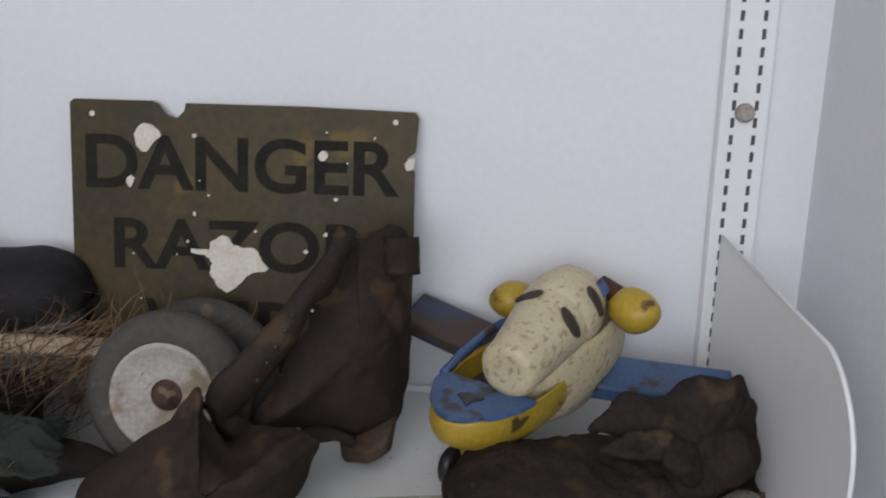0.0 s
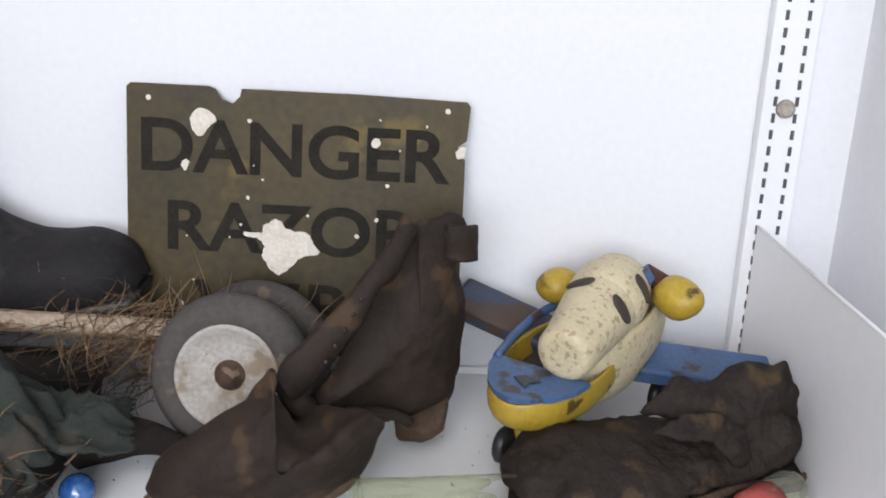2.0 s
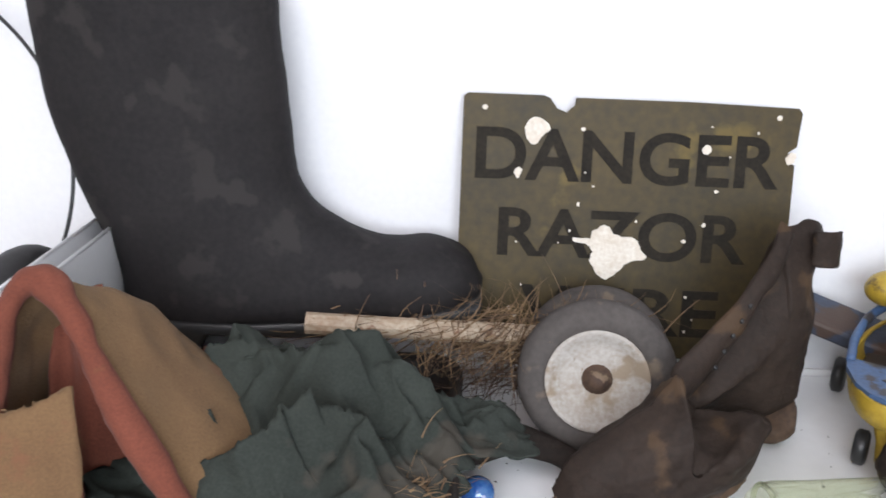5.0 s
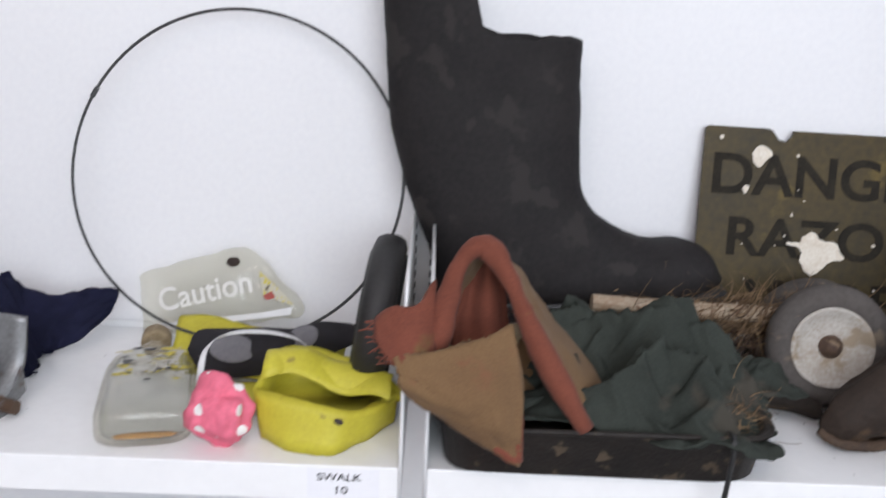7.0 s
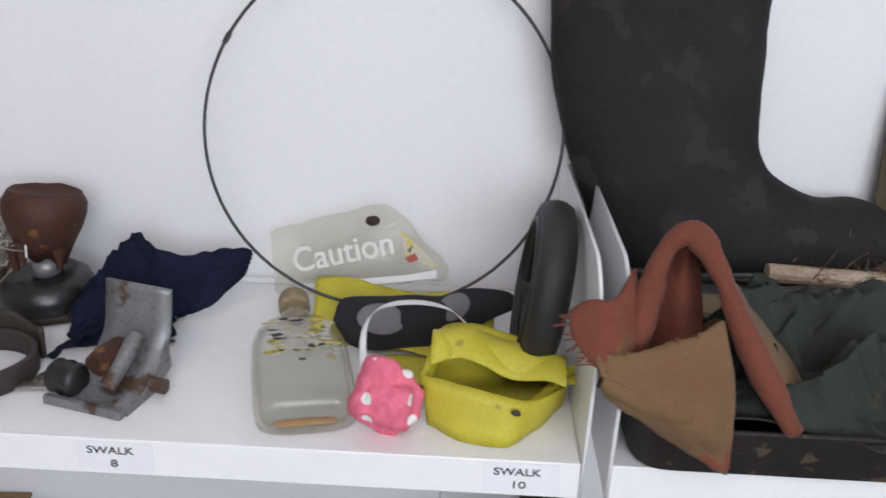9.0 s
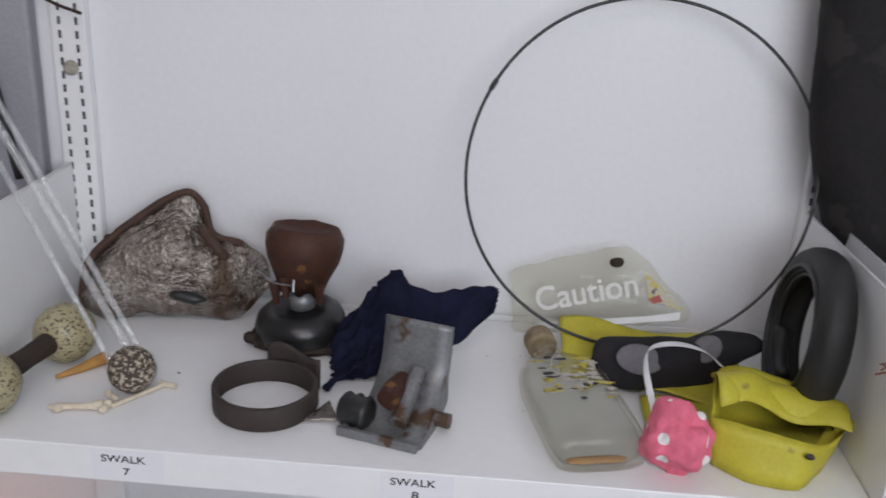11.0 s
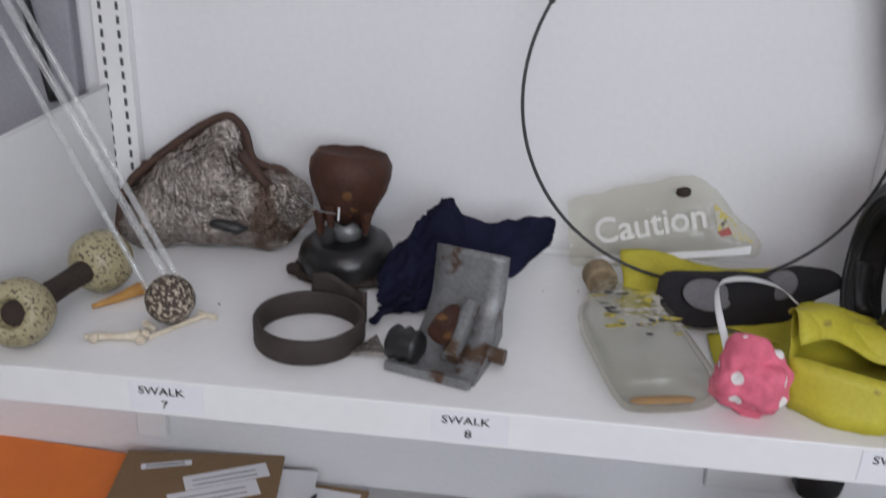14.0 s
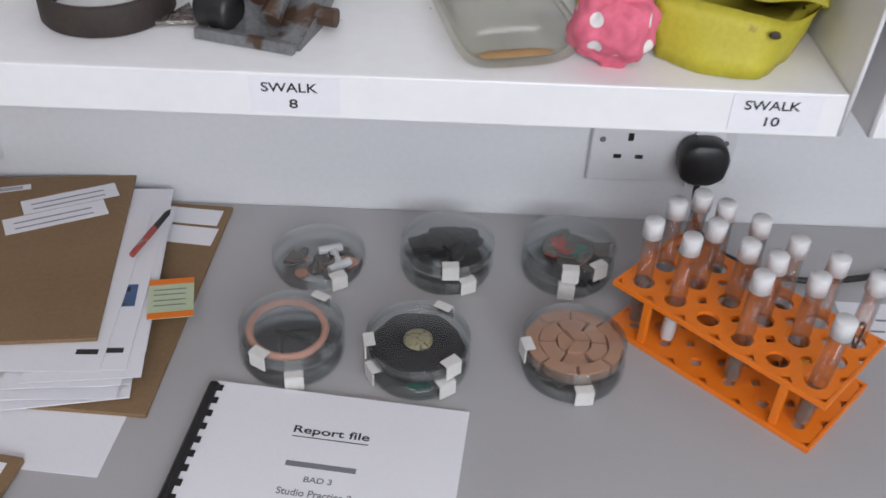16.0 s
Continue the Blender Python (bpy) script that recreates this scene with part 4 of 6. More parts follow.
def felt():
    f = thing("felt_hood", "frayed rust-red felt hood with tan backing draped over a tray", "felt", pose(0, 0, ZS))
    # rim of the opening, from the low left side over the peak to the tray
    rim = spline([(0.020, -0.302, 0.088), (0.030, -0.293, 0.138), (0.040, -0.284, 0.172), (0.056, -0.280, 0.184), (0.073, -0.284, 0.169), (0.089, -0.293, 0.138), (0.113, -0.303, 0.094), (0.142, -0.312, 0.050)], 8)

    def along(u):
        k = u * (len(rim) - 1)
        i = min(int(k), len(rim) - 2)
        return rim[i].lerp(rim[i + 1], k - i)

    def hood(u, v):
        back = Vector((-0.008, 0.065, -0.020)).lerp(Vector((0.066, 0.110, 0.004)), u)
        wave = 0.006 * math.sin(11 * u + 4 * v) + 0.004 * noise.noise(Vector((u * 7, v * 5, 1)))
        p = along(u) + back * v + Vector((0.3 * wave, wave * v, -0.030 * v * v - 0.016 * v * math.sin(math.pi * u)))
        return Vector((p.x, p.y, max(p.z, 0.030)))

    part("hood", rough(sheet(52, 22, hood, 0.004), 0.003, 0.022, 2, 0.001, 0.007), M_TAN, f, "tan outer side of the hood")
    part("rim", rough(tube(rim, [0.0085 + 0.002 * math.sin(0.3 * k) for k in range(len(rim))], 12), 0.0022, 0.016, 5, 0.0008, 0.006), M_FELT, f, "rolled rust-red rim")
    part("lining", rough(sheet(14, 16, lambda u, v: (0.030 + 0.066 * u * (1 - 0.6 * v) + 0.018 * v, -0.256 + 0.006 * math.sin(8 * u) + 0.012 * v, 0.030 + 0.135 * v), 0.003), 0.003, 0.02), M_FELT, f, "dark red lining")

    def flap(u, v):
        top = Vector((-0.008 + 0.088 * u, -0.328 + 0.022 * u - 0.004 * math.sin(math.pi * u), 0.109 + 0.006 * u + 0.016 * u * u + 0.0025 * noise.noise(Vector((u * 30, 0, 0)))))
        low = Vector((0.002 + 0.086 * u ** 0.85, -0.334 - 0.004 * u, 0.092 - 0.060 * u ** 0.75))
        p = top.lerp(low, v)
        return p + Vector((0.004 * math.sin(math.pi * v) * u, -0.016 * math.sin(math.pi * v) * math.sin(math.pi * (0.15 + 0.7 * u)) + 0.003 * noise.noise(Vector((u * 6, v * 6, 3))), 0.0))

    part("front_flap", rough(sheet(40, 26, flap, 0.0045), 0.0022, 0.026, 4, 0.0008, 0.006), M_TAN, f, "tan front flap with a frayed edge")
    part("flap_hem", rough(tube([flap(0.55 + 0.45 * k / 16, 0.97) for k in range(17)] + [flap(0.985, 0.97 - 0.5 * k / 8) for k in range(1, 9)], [0.0022 + 0.0026 * math.sin(math.pi * k / 24) for k in range(25)], 8), 0.001, 0.008), M_FELT, f, "worn red lower edge")

    def lobe(u, v):
        top = Vector((-0.020 + 0.040 * u, -0.298 + 0.016 * u, 0.128 + 0.024 * u + 0.004 * math.sin(7 * u)))
        low = Vector((-0.006 + 0.026 * u, -0.330 + 0.020 * u, 0.104))
        return top.lerp(low, v) + Vector((-0.006 * math.sin(math.pi * v) * (1 - u), -0.010 * math.sin(math.pi * u), 0))

    part("side_lobe", rough(sheet(18, 16, lobe, 0.0045), 0.004, 0.020, 6, 0.0012, 0.006), M_FELT, f, "frayed red side of the hood")

    def inner(u, v):
        return (0.095 + 0.085 * u, -0.262 + 0.05 * v + 0.01 * math.sin(6 * u), 0.044 + (0.040 - 0.026 * u) * v + 0.004 * math.sin(11 * u))

    part("rear_fold", rough(sheet(20, 12, inner, 0.004), 0.004, 0.03, 9), M_TAN, f)
    part("red_corner", rough(sheet(10, 10, lambda u, v: (0.118 + 0.040 * u, -0.180 + 0.012 * v, 0.098 - 0.034 * v - 0.016 * u), 0.004), 0.003, 0.02, 7), M_FELT, f, "turned-up red corner")
    rnd = random.Random(3)
    for k in range(34):
        p = lobe(0, rnd.random()) if k % 2 else flap(rnd.random() * 0.9, 0)
        d = Vector((-0.014 * rnd.random() if k % 2 else rnd.uniform(-0.004, 0.004), -0.005, rnd.uniform(-0.004, 0.006)))
        part("loose_thread", tube(spline([p, p + d * 0.5 + Vector((0, -0.002, 0.002)), p + d], 3), 0.0006, 4), M_FELT if k % 2 else M_TAN, f)


felt()


def heap(name, label, category, cx, cy, z0, rx, ry, h, material, seed, fold=0.010, yaw=0.0, ridge=26.0, n=56):
    """A crumpled cloth lying in a heap, its edge on the support."""
    def fn(u, v):
        x, y = 2 * u - 1, 2 * v - 1
        q = Vector((x * 1.3 + seed, y * 1.3, seed))
        wob = 1 + 0.16 * noise.noise(Vector((math.atan2(y, x) * 1.4, seed, 0)))
        r = min(1.0, math.hypot(x, y) / 1.05)
        hill = (1 - r ** 2.2)
        fl = abs(noise.noise(q * 1.5)) ** 0.8 + 0.5 * abs(noise.noise(Vector((q.x * 2.2 + q.y * 2.4, q.y * 1.1 - q.x, 4.0)))) + 0.16 * abs(noise.noise(q * 7))
        z = h * hill * (0.62 + 0.55 * noise.noise(q * 0.9)) + fold * (1.6 - 2.6 * fl) * (0.35 + 0.65 * hill)
        return (rx * x * wob + 0.2 * fold * math.sin(ridge * y), ry * y * wob + 0.3 * fold * noise.noise(q * 4), max(z, 0.0015))
    return solid(name, sheet(n, n, fn, 0.0014), material, label, category, pose(cx, cy, z0, 0, 0, yaw))


heap("canvas_cloth", "crumpled faded green canvas cloth spilling out of a tray", "cloth", 0.196, -0.228, ZS + 0.040, 0.108, 0.084, 0.092, M_GREEN, 2.3, 0.026, -12, n=76)
heap("canvas_cloth", "torn end of green canvas cloth over the tray edge", "cloth", 0.290, -0.200, ZS + 0.044, 0.050, 0.036, 0.030, M_GREEN, 6.1, 0.010, 15, n=36)


def scrap():
    s = thing("leather_scrap", "dark curled scrap of leather beside the wheels", "leather")
    part("curl", rough(sheet(20, 10, lambda u, v: (0.292 + 0.088 * u, -0.178 + 0.02 * math.sin(3 * u) - 0.014 * math.sin(math.pi * v), ZS + 0.002 + 0.042 * v * (1 - 0.55 * u)), 0.004), 0.004, 0.02, 3), M_LEATHER2, s)
    part("eyelet", blob(0.0022, 0.0016, 0.0022, 2), M_BLACK, s, at=pose(0.315, -0.190, ZS + 0.022))


scrap()
mb = solid("glass_marble", blob(0.0118, 0.0118, 0.0118, 4), M_MARBLE, "swirled blue glass marble on the shelf", "marble", pose(0.309, -0.219, ZS + 0.0118))


def broken_bottle():
    b = thing("broken_bottle", "broken pale green glass bottle neck lying on its side", "bottle", pose(0.494, -0.240, ZS + 0.0190, 0, 90, 10))
    rnd = random.Random(2)
    loops = []
    for z, r in ((0.0, 0.0178), (0.010, 0.0188), (0.035, 0.0172), (0.06, 0.0168), (0.092, 0.0160)):
        loops.append([(r * math.cos(a), r * math.sin(a), z * (1 + (0.26 * rnd.uniform(-1, 0.6) if z > 0.09 else 0)) + (0.007 * noise.noise(Vector((a, 0, 0))) if z == 0 else 0)) for a in [2 * math.pi * k / 32 for k in range(32)]])
    bm = rings(loops, cap=False)
    bmesh.ops.solidify(bm, geom=bm.faces[:], thickness=0.0022)
    part("body", bm, M_BOTTLE, b)
    part("base_lip", moved(rings([[(math.cos(a) * (0.0168 + 0.002 * math.cos(c)), math.sin(a) * (0.0168 + 0.002 * math.cos(c)), 0.002 * math.sin(c)) for c in [k * math.pi / 4 for k in range(8)]] for a in [k * math.pi / 16 for k in range(33)]], cap=False), pose(0, 0, 0.002)), M_BOTTLE, b)


broken_bottle()


def cartridge():
    c = thing("plastic_stopper", "faded red and clear plastic stopper lying on its side", "stopper", pose(0.748, -0.226, ZS + 0.0142, 0, 90, 40))
    part("red_end", rough(lathe([(0.0, 0.0), (0.011, 0.0), (0.0136, 0.003), (0.0138, 0.026), (0.0, 0.026)], 28), 0.0014, 0.012), M_RED, c, "faded red plastic end")
    part("clear_end", rough(lathe([(0.0, 0.0265), (0.0138, 0.0265), (0.0138, 0.048), (0.011, 0.056), (0.0, 0.058)], 28), 0.0014, 0.012), M_BOTTLE, c, "cloudy clear plastic end")


cartridge()


def crumbs(name, label, x0, x1, y0, y1, z, count, seed):
    rnd = random.Random(seed)
    bm = bmesh.new()
    for k in range(count):
        r = rnd.choice((0.0005, 0.0007, 0.001, 0.0016))
        c = Vector((rnd.uniform(x0, x1), rnd.uniform(y0, y1), z + r * 0.5))
        vs = [bm.verts.new(c + Vector((rnd.uniform(-1, 1), rnd.uniform(-1, 1), rnd.uniform(-.5, .8))) * r) for _ in range(4)]
        for i, j, l in ((0, 1, 2), (0, 1, 3), (1, 2, 3), (0, 2, 3)):
            bm.faces.new((vs[i], vs[j], vs[l]))
    solid(name, bm, M_LEATHER2, label, "crumbs", kind="stuff", smooth=False)


crumbs("dirt_crumbs", "crumbs of dried mud on the shelf", 0.30, 0.79, -0.285, -0.10, ZS, 130, 1)
crumbs("dirt_crumbs", "specks of dirt on the shelf", -0.70, -0.10, -0.285, -0.08, ZS, 40, 2)

# ---- left shelf ----


def dumbbell():
    d = thing("dumbbell", "small old dumbbell with chipped cream ball ends", "dumbbell", pose(-0.714, -0.258, ZS + 0.0275) @ pose(0, 0, 0, -90, 0, -12))
    for z, s in ((0.0, 1), (0.102, -1)):
        prof = [(0.0, 0.012), (0.0105, 0.010), (0.0115, 0.0), (0.0125, -0.004), (0.020, -0.002), (0.0265, 0.008), (0.0275, 0.018), (0.025, 0.030), (0.018, 0.039), (0.010, 0.042)]
        ball = lathe([(r, q - 0.018) for r, q in prof], 36)
        if s < 0:
            moved(ball, pose(0, 0, 0, 180, 0, 0))
        else:
            moved(ball, pose(0, 0, 0, -24, -20, 0))
        part("ball_end", rough(moved(ball, pose(0, 0, z)), 0.0006, 0.01), M_DUMB, d, "chipped cream enamelled ball end")
        part("end_socket", moved(lathe([(0.0, 0.0), (0.0105, 0.0)], 20), pose(0, 0, z) @ (pose(0, 0, 0, -24, -20, 0) if s > 0 else pose(0, 0, 0)) @ pose(0, 0, -0.010 * s)), M_IRON, d)
    part("bar", rough(tube([(0, 0, 0.02), (0, 0, 0.051), (0, 0, 0.082)], [0.0105, 0.0095, 0.0105], 16), 0.0006, 0.01), M_IRON, d, "dark rusted bar")


dumbbell()
ob = solid("speckled_ball", blob(0.0205, 0.0205, 0.0205, 4, 0.0007, 0.004), M_BALL, "small speckled brown ball on the shelf", "ball", pose(-0.6135, -0.203, ZS + 0.0205))
for k, (dx, dz, r) in enumerate(((0.0, 0.0, 0.0036), (0.009, 0.003, 0.0028), (-0.012, -0.006, 0.0028))):
    a = Vector((-0.622 + dx, -0.190, ZS + 0.036 + dz)) if k < 2 else Vector((-0.640, -0.176, ZS + 0.0025))
    b = Vector((-0.862 + dx * 1.4, -0.085, 1.452 + dz)) if k < 2 else Vector((-0.872, -0.085, 1.44))
    rod = solid("glass_rod", tube([a, a.lerp(b, 0.5), b], r, 12), M_TUBE, "long clear glass rod leaning against the wall", "glass rod", group="glass rods")


def bones():
    h = solid("horn_peg", rough(tube([(-0.686, -0.196, ZS + 0.003), (-0.670, -0.178, ZS + 0.004), (-0.660, -0.166, ZS + 0.006), (-0.655, -0.160, ZS + 0.0065)], [0.002, 0.004, 0.0055, 0.0062], 10), 0.0004, 0.005), M_HORN, "amber tapered horn peg", "peg")
    b = thing("small_bone", "small bleached bone with a knuckled end", "bone")
    part("shaft", rough(tube(spline([(-0.669, -0.247, ZS + 0.004), (-0.655, -0.243, ZS + 0.0035), (-0.640, -0.241, ZS + 0.0035), (-0.626, -0.238, ZS + 0.005)], 4), [0.0022] * 3 + [0.0030] * 7 + [0.0042] * 3, 10), 0.0005, 0.004), M_BONE, b)
    for x, y, r in ((-0.661, -0.247, 0.0048), (-0.624, -0.243, 0.0045), (-0.624, -0.234, 0.0045)):
        part("knuckle", blob(r, r, r * 0.8, 2, 0.0006, 0.003), M_BONE, b, at=pose(x, y, ZS + r * 0.8))
    for p, q, r in (((-0.620, -0.236, ZS + 0.002), (-0.588, -0.193, ZS + 0.003), 0.0022), ((-0.622, -0.222, ZS + 0.002), (-0.626, -0.228, ZS + 0.010), 0.003), ((-0.594, -0.192, ZS + 0.003), (-0.578, -0.196, ZS + 0.003), 0.0028)):
        solid("bone_splinter", rough(tube([p, Vector(p).lerp(Vector(q), 0.5), q], [r, r * 0.8, r * 1.1], 8), 0.0004, 0.004), M_BONE, "thin bleached bone splinter", "bone", group="bone splinters")


bones()


def foil_bag():
    b = thing("foil_bag", "crumpled silver foil lunch bag with brown piping", "bag", pose(-0.63, -0.062, ZS, -14, 0, 8))
    o = [(-0.085, 0.012), (-0.082, 0.045), (-0.070, 0.070), (-0.030, 0.104), (0.015, 0.131), (0.035, 0.120), (0.045, 0.090), (0.075, 0.080), (0.100, 0.065), (0.098, 0.030), (0.070, 0.008), (0.0, 0.004), (-0.05, 0.003)]
    bm = pillow(o, 0.030, 40, 3.0, 0.009, 0.040, 0.0022, 0.007)
    part("foil_body", bm, M_FOIL, b)
    part("piping", rough(tube(spline([(x, -0.004, z) for x, z in o[:8]], 6), 0.0042, 8), 0.001, 0.01), M_BROWN, b, "rusty brown piping")
    part("zip_fold", rough(tube(spline([(0.035, -0.022, 0.098), (0.048, -0.024, 0.082), (0.062, -0.022, 0.068)], 6), 0.0055, 8), 0.0015, 0.01), M_BROWN, b)
    for k in range(4):
        part("piping_knot", blob(0.005, 0.004, 0.005, 2, 0.001, 0.004, k), M_BROWN, b, at=pose(-0.058 + 0.010 * k, -0.002, 0.083 + 0.007 * k))
    part("mouth", blob(0.019, 0.006, 0.006, 3, 0.002, 0.01), M_BLACK, b, at=pose(0.025, -0.031, 0.030, 0, 8, 0))


foil_bag()


def rusty_cup():
    c = thing("rusted_cup_on_base", "rusted metal cup on a black rubber base", "cup", pose(-0.488, -0.082, ZS))
    rnd = random.Random(8)
    o = [(0.054 * rnd.uniform(0.86, 1.08) * math.cos(a), 0.046 * rnd.uniform(0.86, 1.06) * math.sin(a)) for a in [2 * math.pi * k / 22 for k in range(22)]]
    part("ragged_flange", rough(moved(prism(o, -0.0035, 0.0035), pose(0, 0, 0.006, 90, 0, 0) @ pose(0, 0, 0, 0, 4, 0)), 0.0014, 0.01), M_IRON, c, "ragged corroded flange")
    for x, y in ((0.050, 0.010), (0.036, -0.032), (-0.046, -0.020), (0.046, 0.030)):
        part("flange_lug", blob(0.008, 0.007, 0.006, 2, 0.002, 0.006, x * 90), M_IRON, c, at=pose(x, y, 0.008))
    part("base", lathe([(0.0, 0.006), (0.040, 0.006), (0.0445, 0.012), (0.0445, 0.022), (0.041, 0.031), (0.034, 0.037), (0.026, 0.040), (0.022, 0.037), (0.0, 0.036)], 48), M_GLOSS, c, "glossy black rubber base", at=pose(0, 0, 0, 3, -5, 0))
    part("spindle", lathe([(0.0, 0.036), (0.0135, 0.036), (0.0135, 0.050), (0.0105, 0.051), (0.0105, 0.060), (0.0, 0.060)], 24), M_STEEL, c, "grey steel spindle")
    # inward-curving shell, widest above its middle, with a ragged foot
    cup = lathe([(0.0, 0.008), (0.016, 0.006), (0.0200, 0.000), (0.0270, 0.015), (0.0345, 0.032), (0.0378, 0.044), (0.0372, 0.054), (0.0325, 0.0635), (0.0310, 0.0645), (0.0298, 0.062), (0.020, 0.058), (0.0, 0.057)], 48)
    for v in cup.verts:
        if v.co.z < 0.010:
            v.co.z += 0.010 * noise.noise(Vector((v.co.x * 70, v.co.y * 70, 0)))
    part("cup", rough(cup, 0.0014, 0.014, 2, 0.0006, 0.005), M_RUST, c, "deeply rusted cup", at=pose(-0.002, 0.000, 0.053, -9, 4, 0))
    for x, y, z in ((-0.022, -0.014, 0.044), (0.019, -0.016, 0.048), (-0.012, -0.020, 0.054)):
        part("cup_leg", rough(tube([(x, y, z), (x * 1.08, y, z + 0.022)], [0.003, 0.006], 8), 0.0016, 0.006), M_RUST, c)
    part("wire", tube(spline([(-0.004, -0.033, 0.072), (-0.018, -0.038, 0.076), (-0.036, -0.034, 0.086)], 5), 0.0008, 6), M_STEEL, c)
    part("wire", tube([(-0.002, -0.033, 0.066), (-0.001, -0.034, 0.078)], 0.0010, 6), M_CAP, c)


rusty_cup()


def band():
    b = thing("fibre_band", "stiff brown fibre band with a torn end", "band", pose(-0.494, -0.211, ZS))
    n = 56
    loops = []
    for r, z in ((0.0445, 0.0005), (0.0455, 0.002), (0.0455, 0.020), (0.0445, 0.0215), (0.0415, 0.0215), (0.041, 0.020), (0.041, 0.002), (0.0415, 0.0005), (0.0445, 0.0005)):
        loops.append([((r + 0.0006 * math.sin(3 * a)) * math.cos(a), r * math.sin(a), z) for a in [2 * math.pi * k / n for k in range(n)]])
    part("ring", rings(loops, cap=False), M_RING, b)
    part("torn_end", rough(sheet(14, 6, lambda u, v: (-0.010 + 0.05 * u, 0.050 - 0.020 * u ** 2, 0.002 + 0.030 * v + 0.004 * math.sin(6 * u)), 0.003), 0.002, 0.012), M_RING, b)


band()
heap("navy_rag", "crumpled torn navy cloth rag", "rag", -0.404, -0.108, ZS, 0.046, 0.046, 0.086, M_NAVY, 4.7, 0.012, 8)


def rag_wing(u, v):
    # raised corner of the rag: its upper edge runs out to a frayed tip
    top = Vector((-0.415 + 0.117 * u, -0.088 + 0.026 * u, ZS + 0.070 - 0.012 * u + 0.006 * math.sin(9 * u)))
    low = Vector((-0.400 + 0.100 * u, -0.118 + 0.040 * u, ZS + 0.004 + 0.040 * u ** 3))
    p = top.lerp(low, v)
    fold = 0.008 * math.sin(13 * u + 3 * v) * (1 - 0.6 * u) + 0.004 * noise.noise(Vector((u * 9, v * 9, 2)))
    return p + Vector((0.003 * noise.noise(Vector((v * 30, 1, 0))) * u, -0.016 * math.sin(math.pi * v) * (1 - u) + fold, 0))


solid("navy_rag", rough(sheet(44, 18, rag_wing, 0.0018), 0.002, 0.02, 4), M_NAVY, "frayed corner of a navy rag", "rag")
solid("navy_rag", rough(sheet(24, 6, lambda u, v: (-0.405 - 0.045 * u, -0.135 - 0.05 * u + 0.014 * (v - 0.5) * (1 - 0.5 * u) + 0.004 * math.sin(14 * u), ZS + 0.005 + 0.022 * (1 - u) ** 2 + 0.003 * math.sin(19 * u)), 0.003), 0.003, 0.008, 2), M_NAVY, "twisted frayed tail of a navy rag", "rag")


def bracket():
    b = thing("steel_bracket", "bent galvanised steel bracket with a rusty bolt", "bracket", pose(-0.372, -0.207, ZS, 0, 0, -16))
    path = [(0.024, 0.078), (0.021, 0.058), (0.016, 0.037), (0.004, 0.024), (-0.014, 0.013), (-0.034, 0.007), (-0.052, 0.004)]
    pts = spline([(0, y, z) for y, z in path], 4)

    def fn(u, v):
        k = u * (len(pts) - 1)
        i = min(int(k), len(pts) - 2)
        p = pts[i].lerp(pts[i + 1], k - i)
        return p + Vector(((v - 0.5) * 0.062, 0, 0))

    part("plate", sheet(24, 4, fn, 0.003), M_STEEL, b)
    part("front_lip", box(-0.040, 0.031, -0.056, -0.050, 0.0, 0.008, 0.001), M_STEEL, b)
    part("side_flange", prism([(0.014, 0.036), (0.002, 0.022), (-0.016, 0.011), (-0.048, 0.003), (-0.048, 0.0), (-0.010, 0.0), (0.016, 0.012)], -0.0012, 0.0012), M_STEEL, b, smooth=False, at=pose(0.031, 0, 0, 0, 0, 90))
    for x, z in ((-0.021, 0.064), (0.021, 0.062), (0.001, 0.055)):
        y = 0.0245
        r = part("rivet_ring", moved(rings([[(math.cos(a) * (0.0042 + 0.0011 * math.cos(q)), math.sin(a) * (0.0042 + 0.0011 * math.cos(q)), 0.0011 * math.sin(q)) for q in [k * math.pi / 3 for k in range(6)]] for a in [k * math.pi / 9 for k in range(19)]], cap=False), pose(x, y, z, 82, 0, 0)), M_STEEL, b)
        part("rivet_hole", moved(lathe([(0.0, 0.0004), (0.0036, 0.0)], 14), pose(x, y - 0.0002, z, 82, 0, 0)), M_BLACK, b)
    part("bolt", rough(tube([(-0.004, -0.034, 0.030), (-0.004, -0.022, 0.032), (-0.004, 0.0, 0.034)], [0.0095, 0.010, 0.007], 12), 0.001, 0.006), M_RUST, b, "thick rusty bolt")
    part("bolt_collar", tube([(0.008, -0.040, 0.014), (0.008, 0.006, 0.040)], 0.0075, 14), M_STEEL, b)
    part("stub", rough(tube([(0.030, -0.012, 0.010), (0.044, -0.012, 0.010)], 0.0065, 12), 0.0006, 0.005), M_STEEL, b, "short steel stub")
    k = thing("rubber_bung", "ribbed black rubber bung on its side", "bung", pose(-0.411, -0.234, ZS + 0.0155, 0, 90, -20))
    part("bung_body", lathe([(0.0, -0.013), (0.012, -0.013), (0.0145, -0.010), (0.012, -0.004), (0.0152, 0.0), (0.012, 0.004), (0.0145, 0.009), (0.011, 0.013), (0.0, 0.013)], 28), M_BLACK, k)
    solid("mirror_shard", rough(moved(prism([(-0.016, 0.012), (0.012, 0.010), (0.002, -0.020)], -0.001, 0.001), pose(-0.440, -0.222, ZS + 0.0035, 90, 0, 5)), 0.0004, 0.004), M_FOIL, "small triangular shard of crazed mirror", "shard", smooth=False)


bracket()


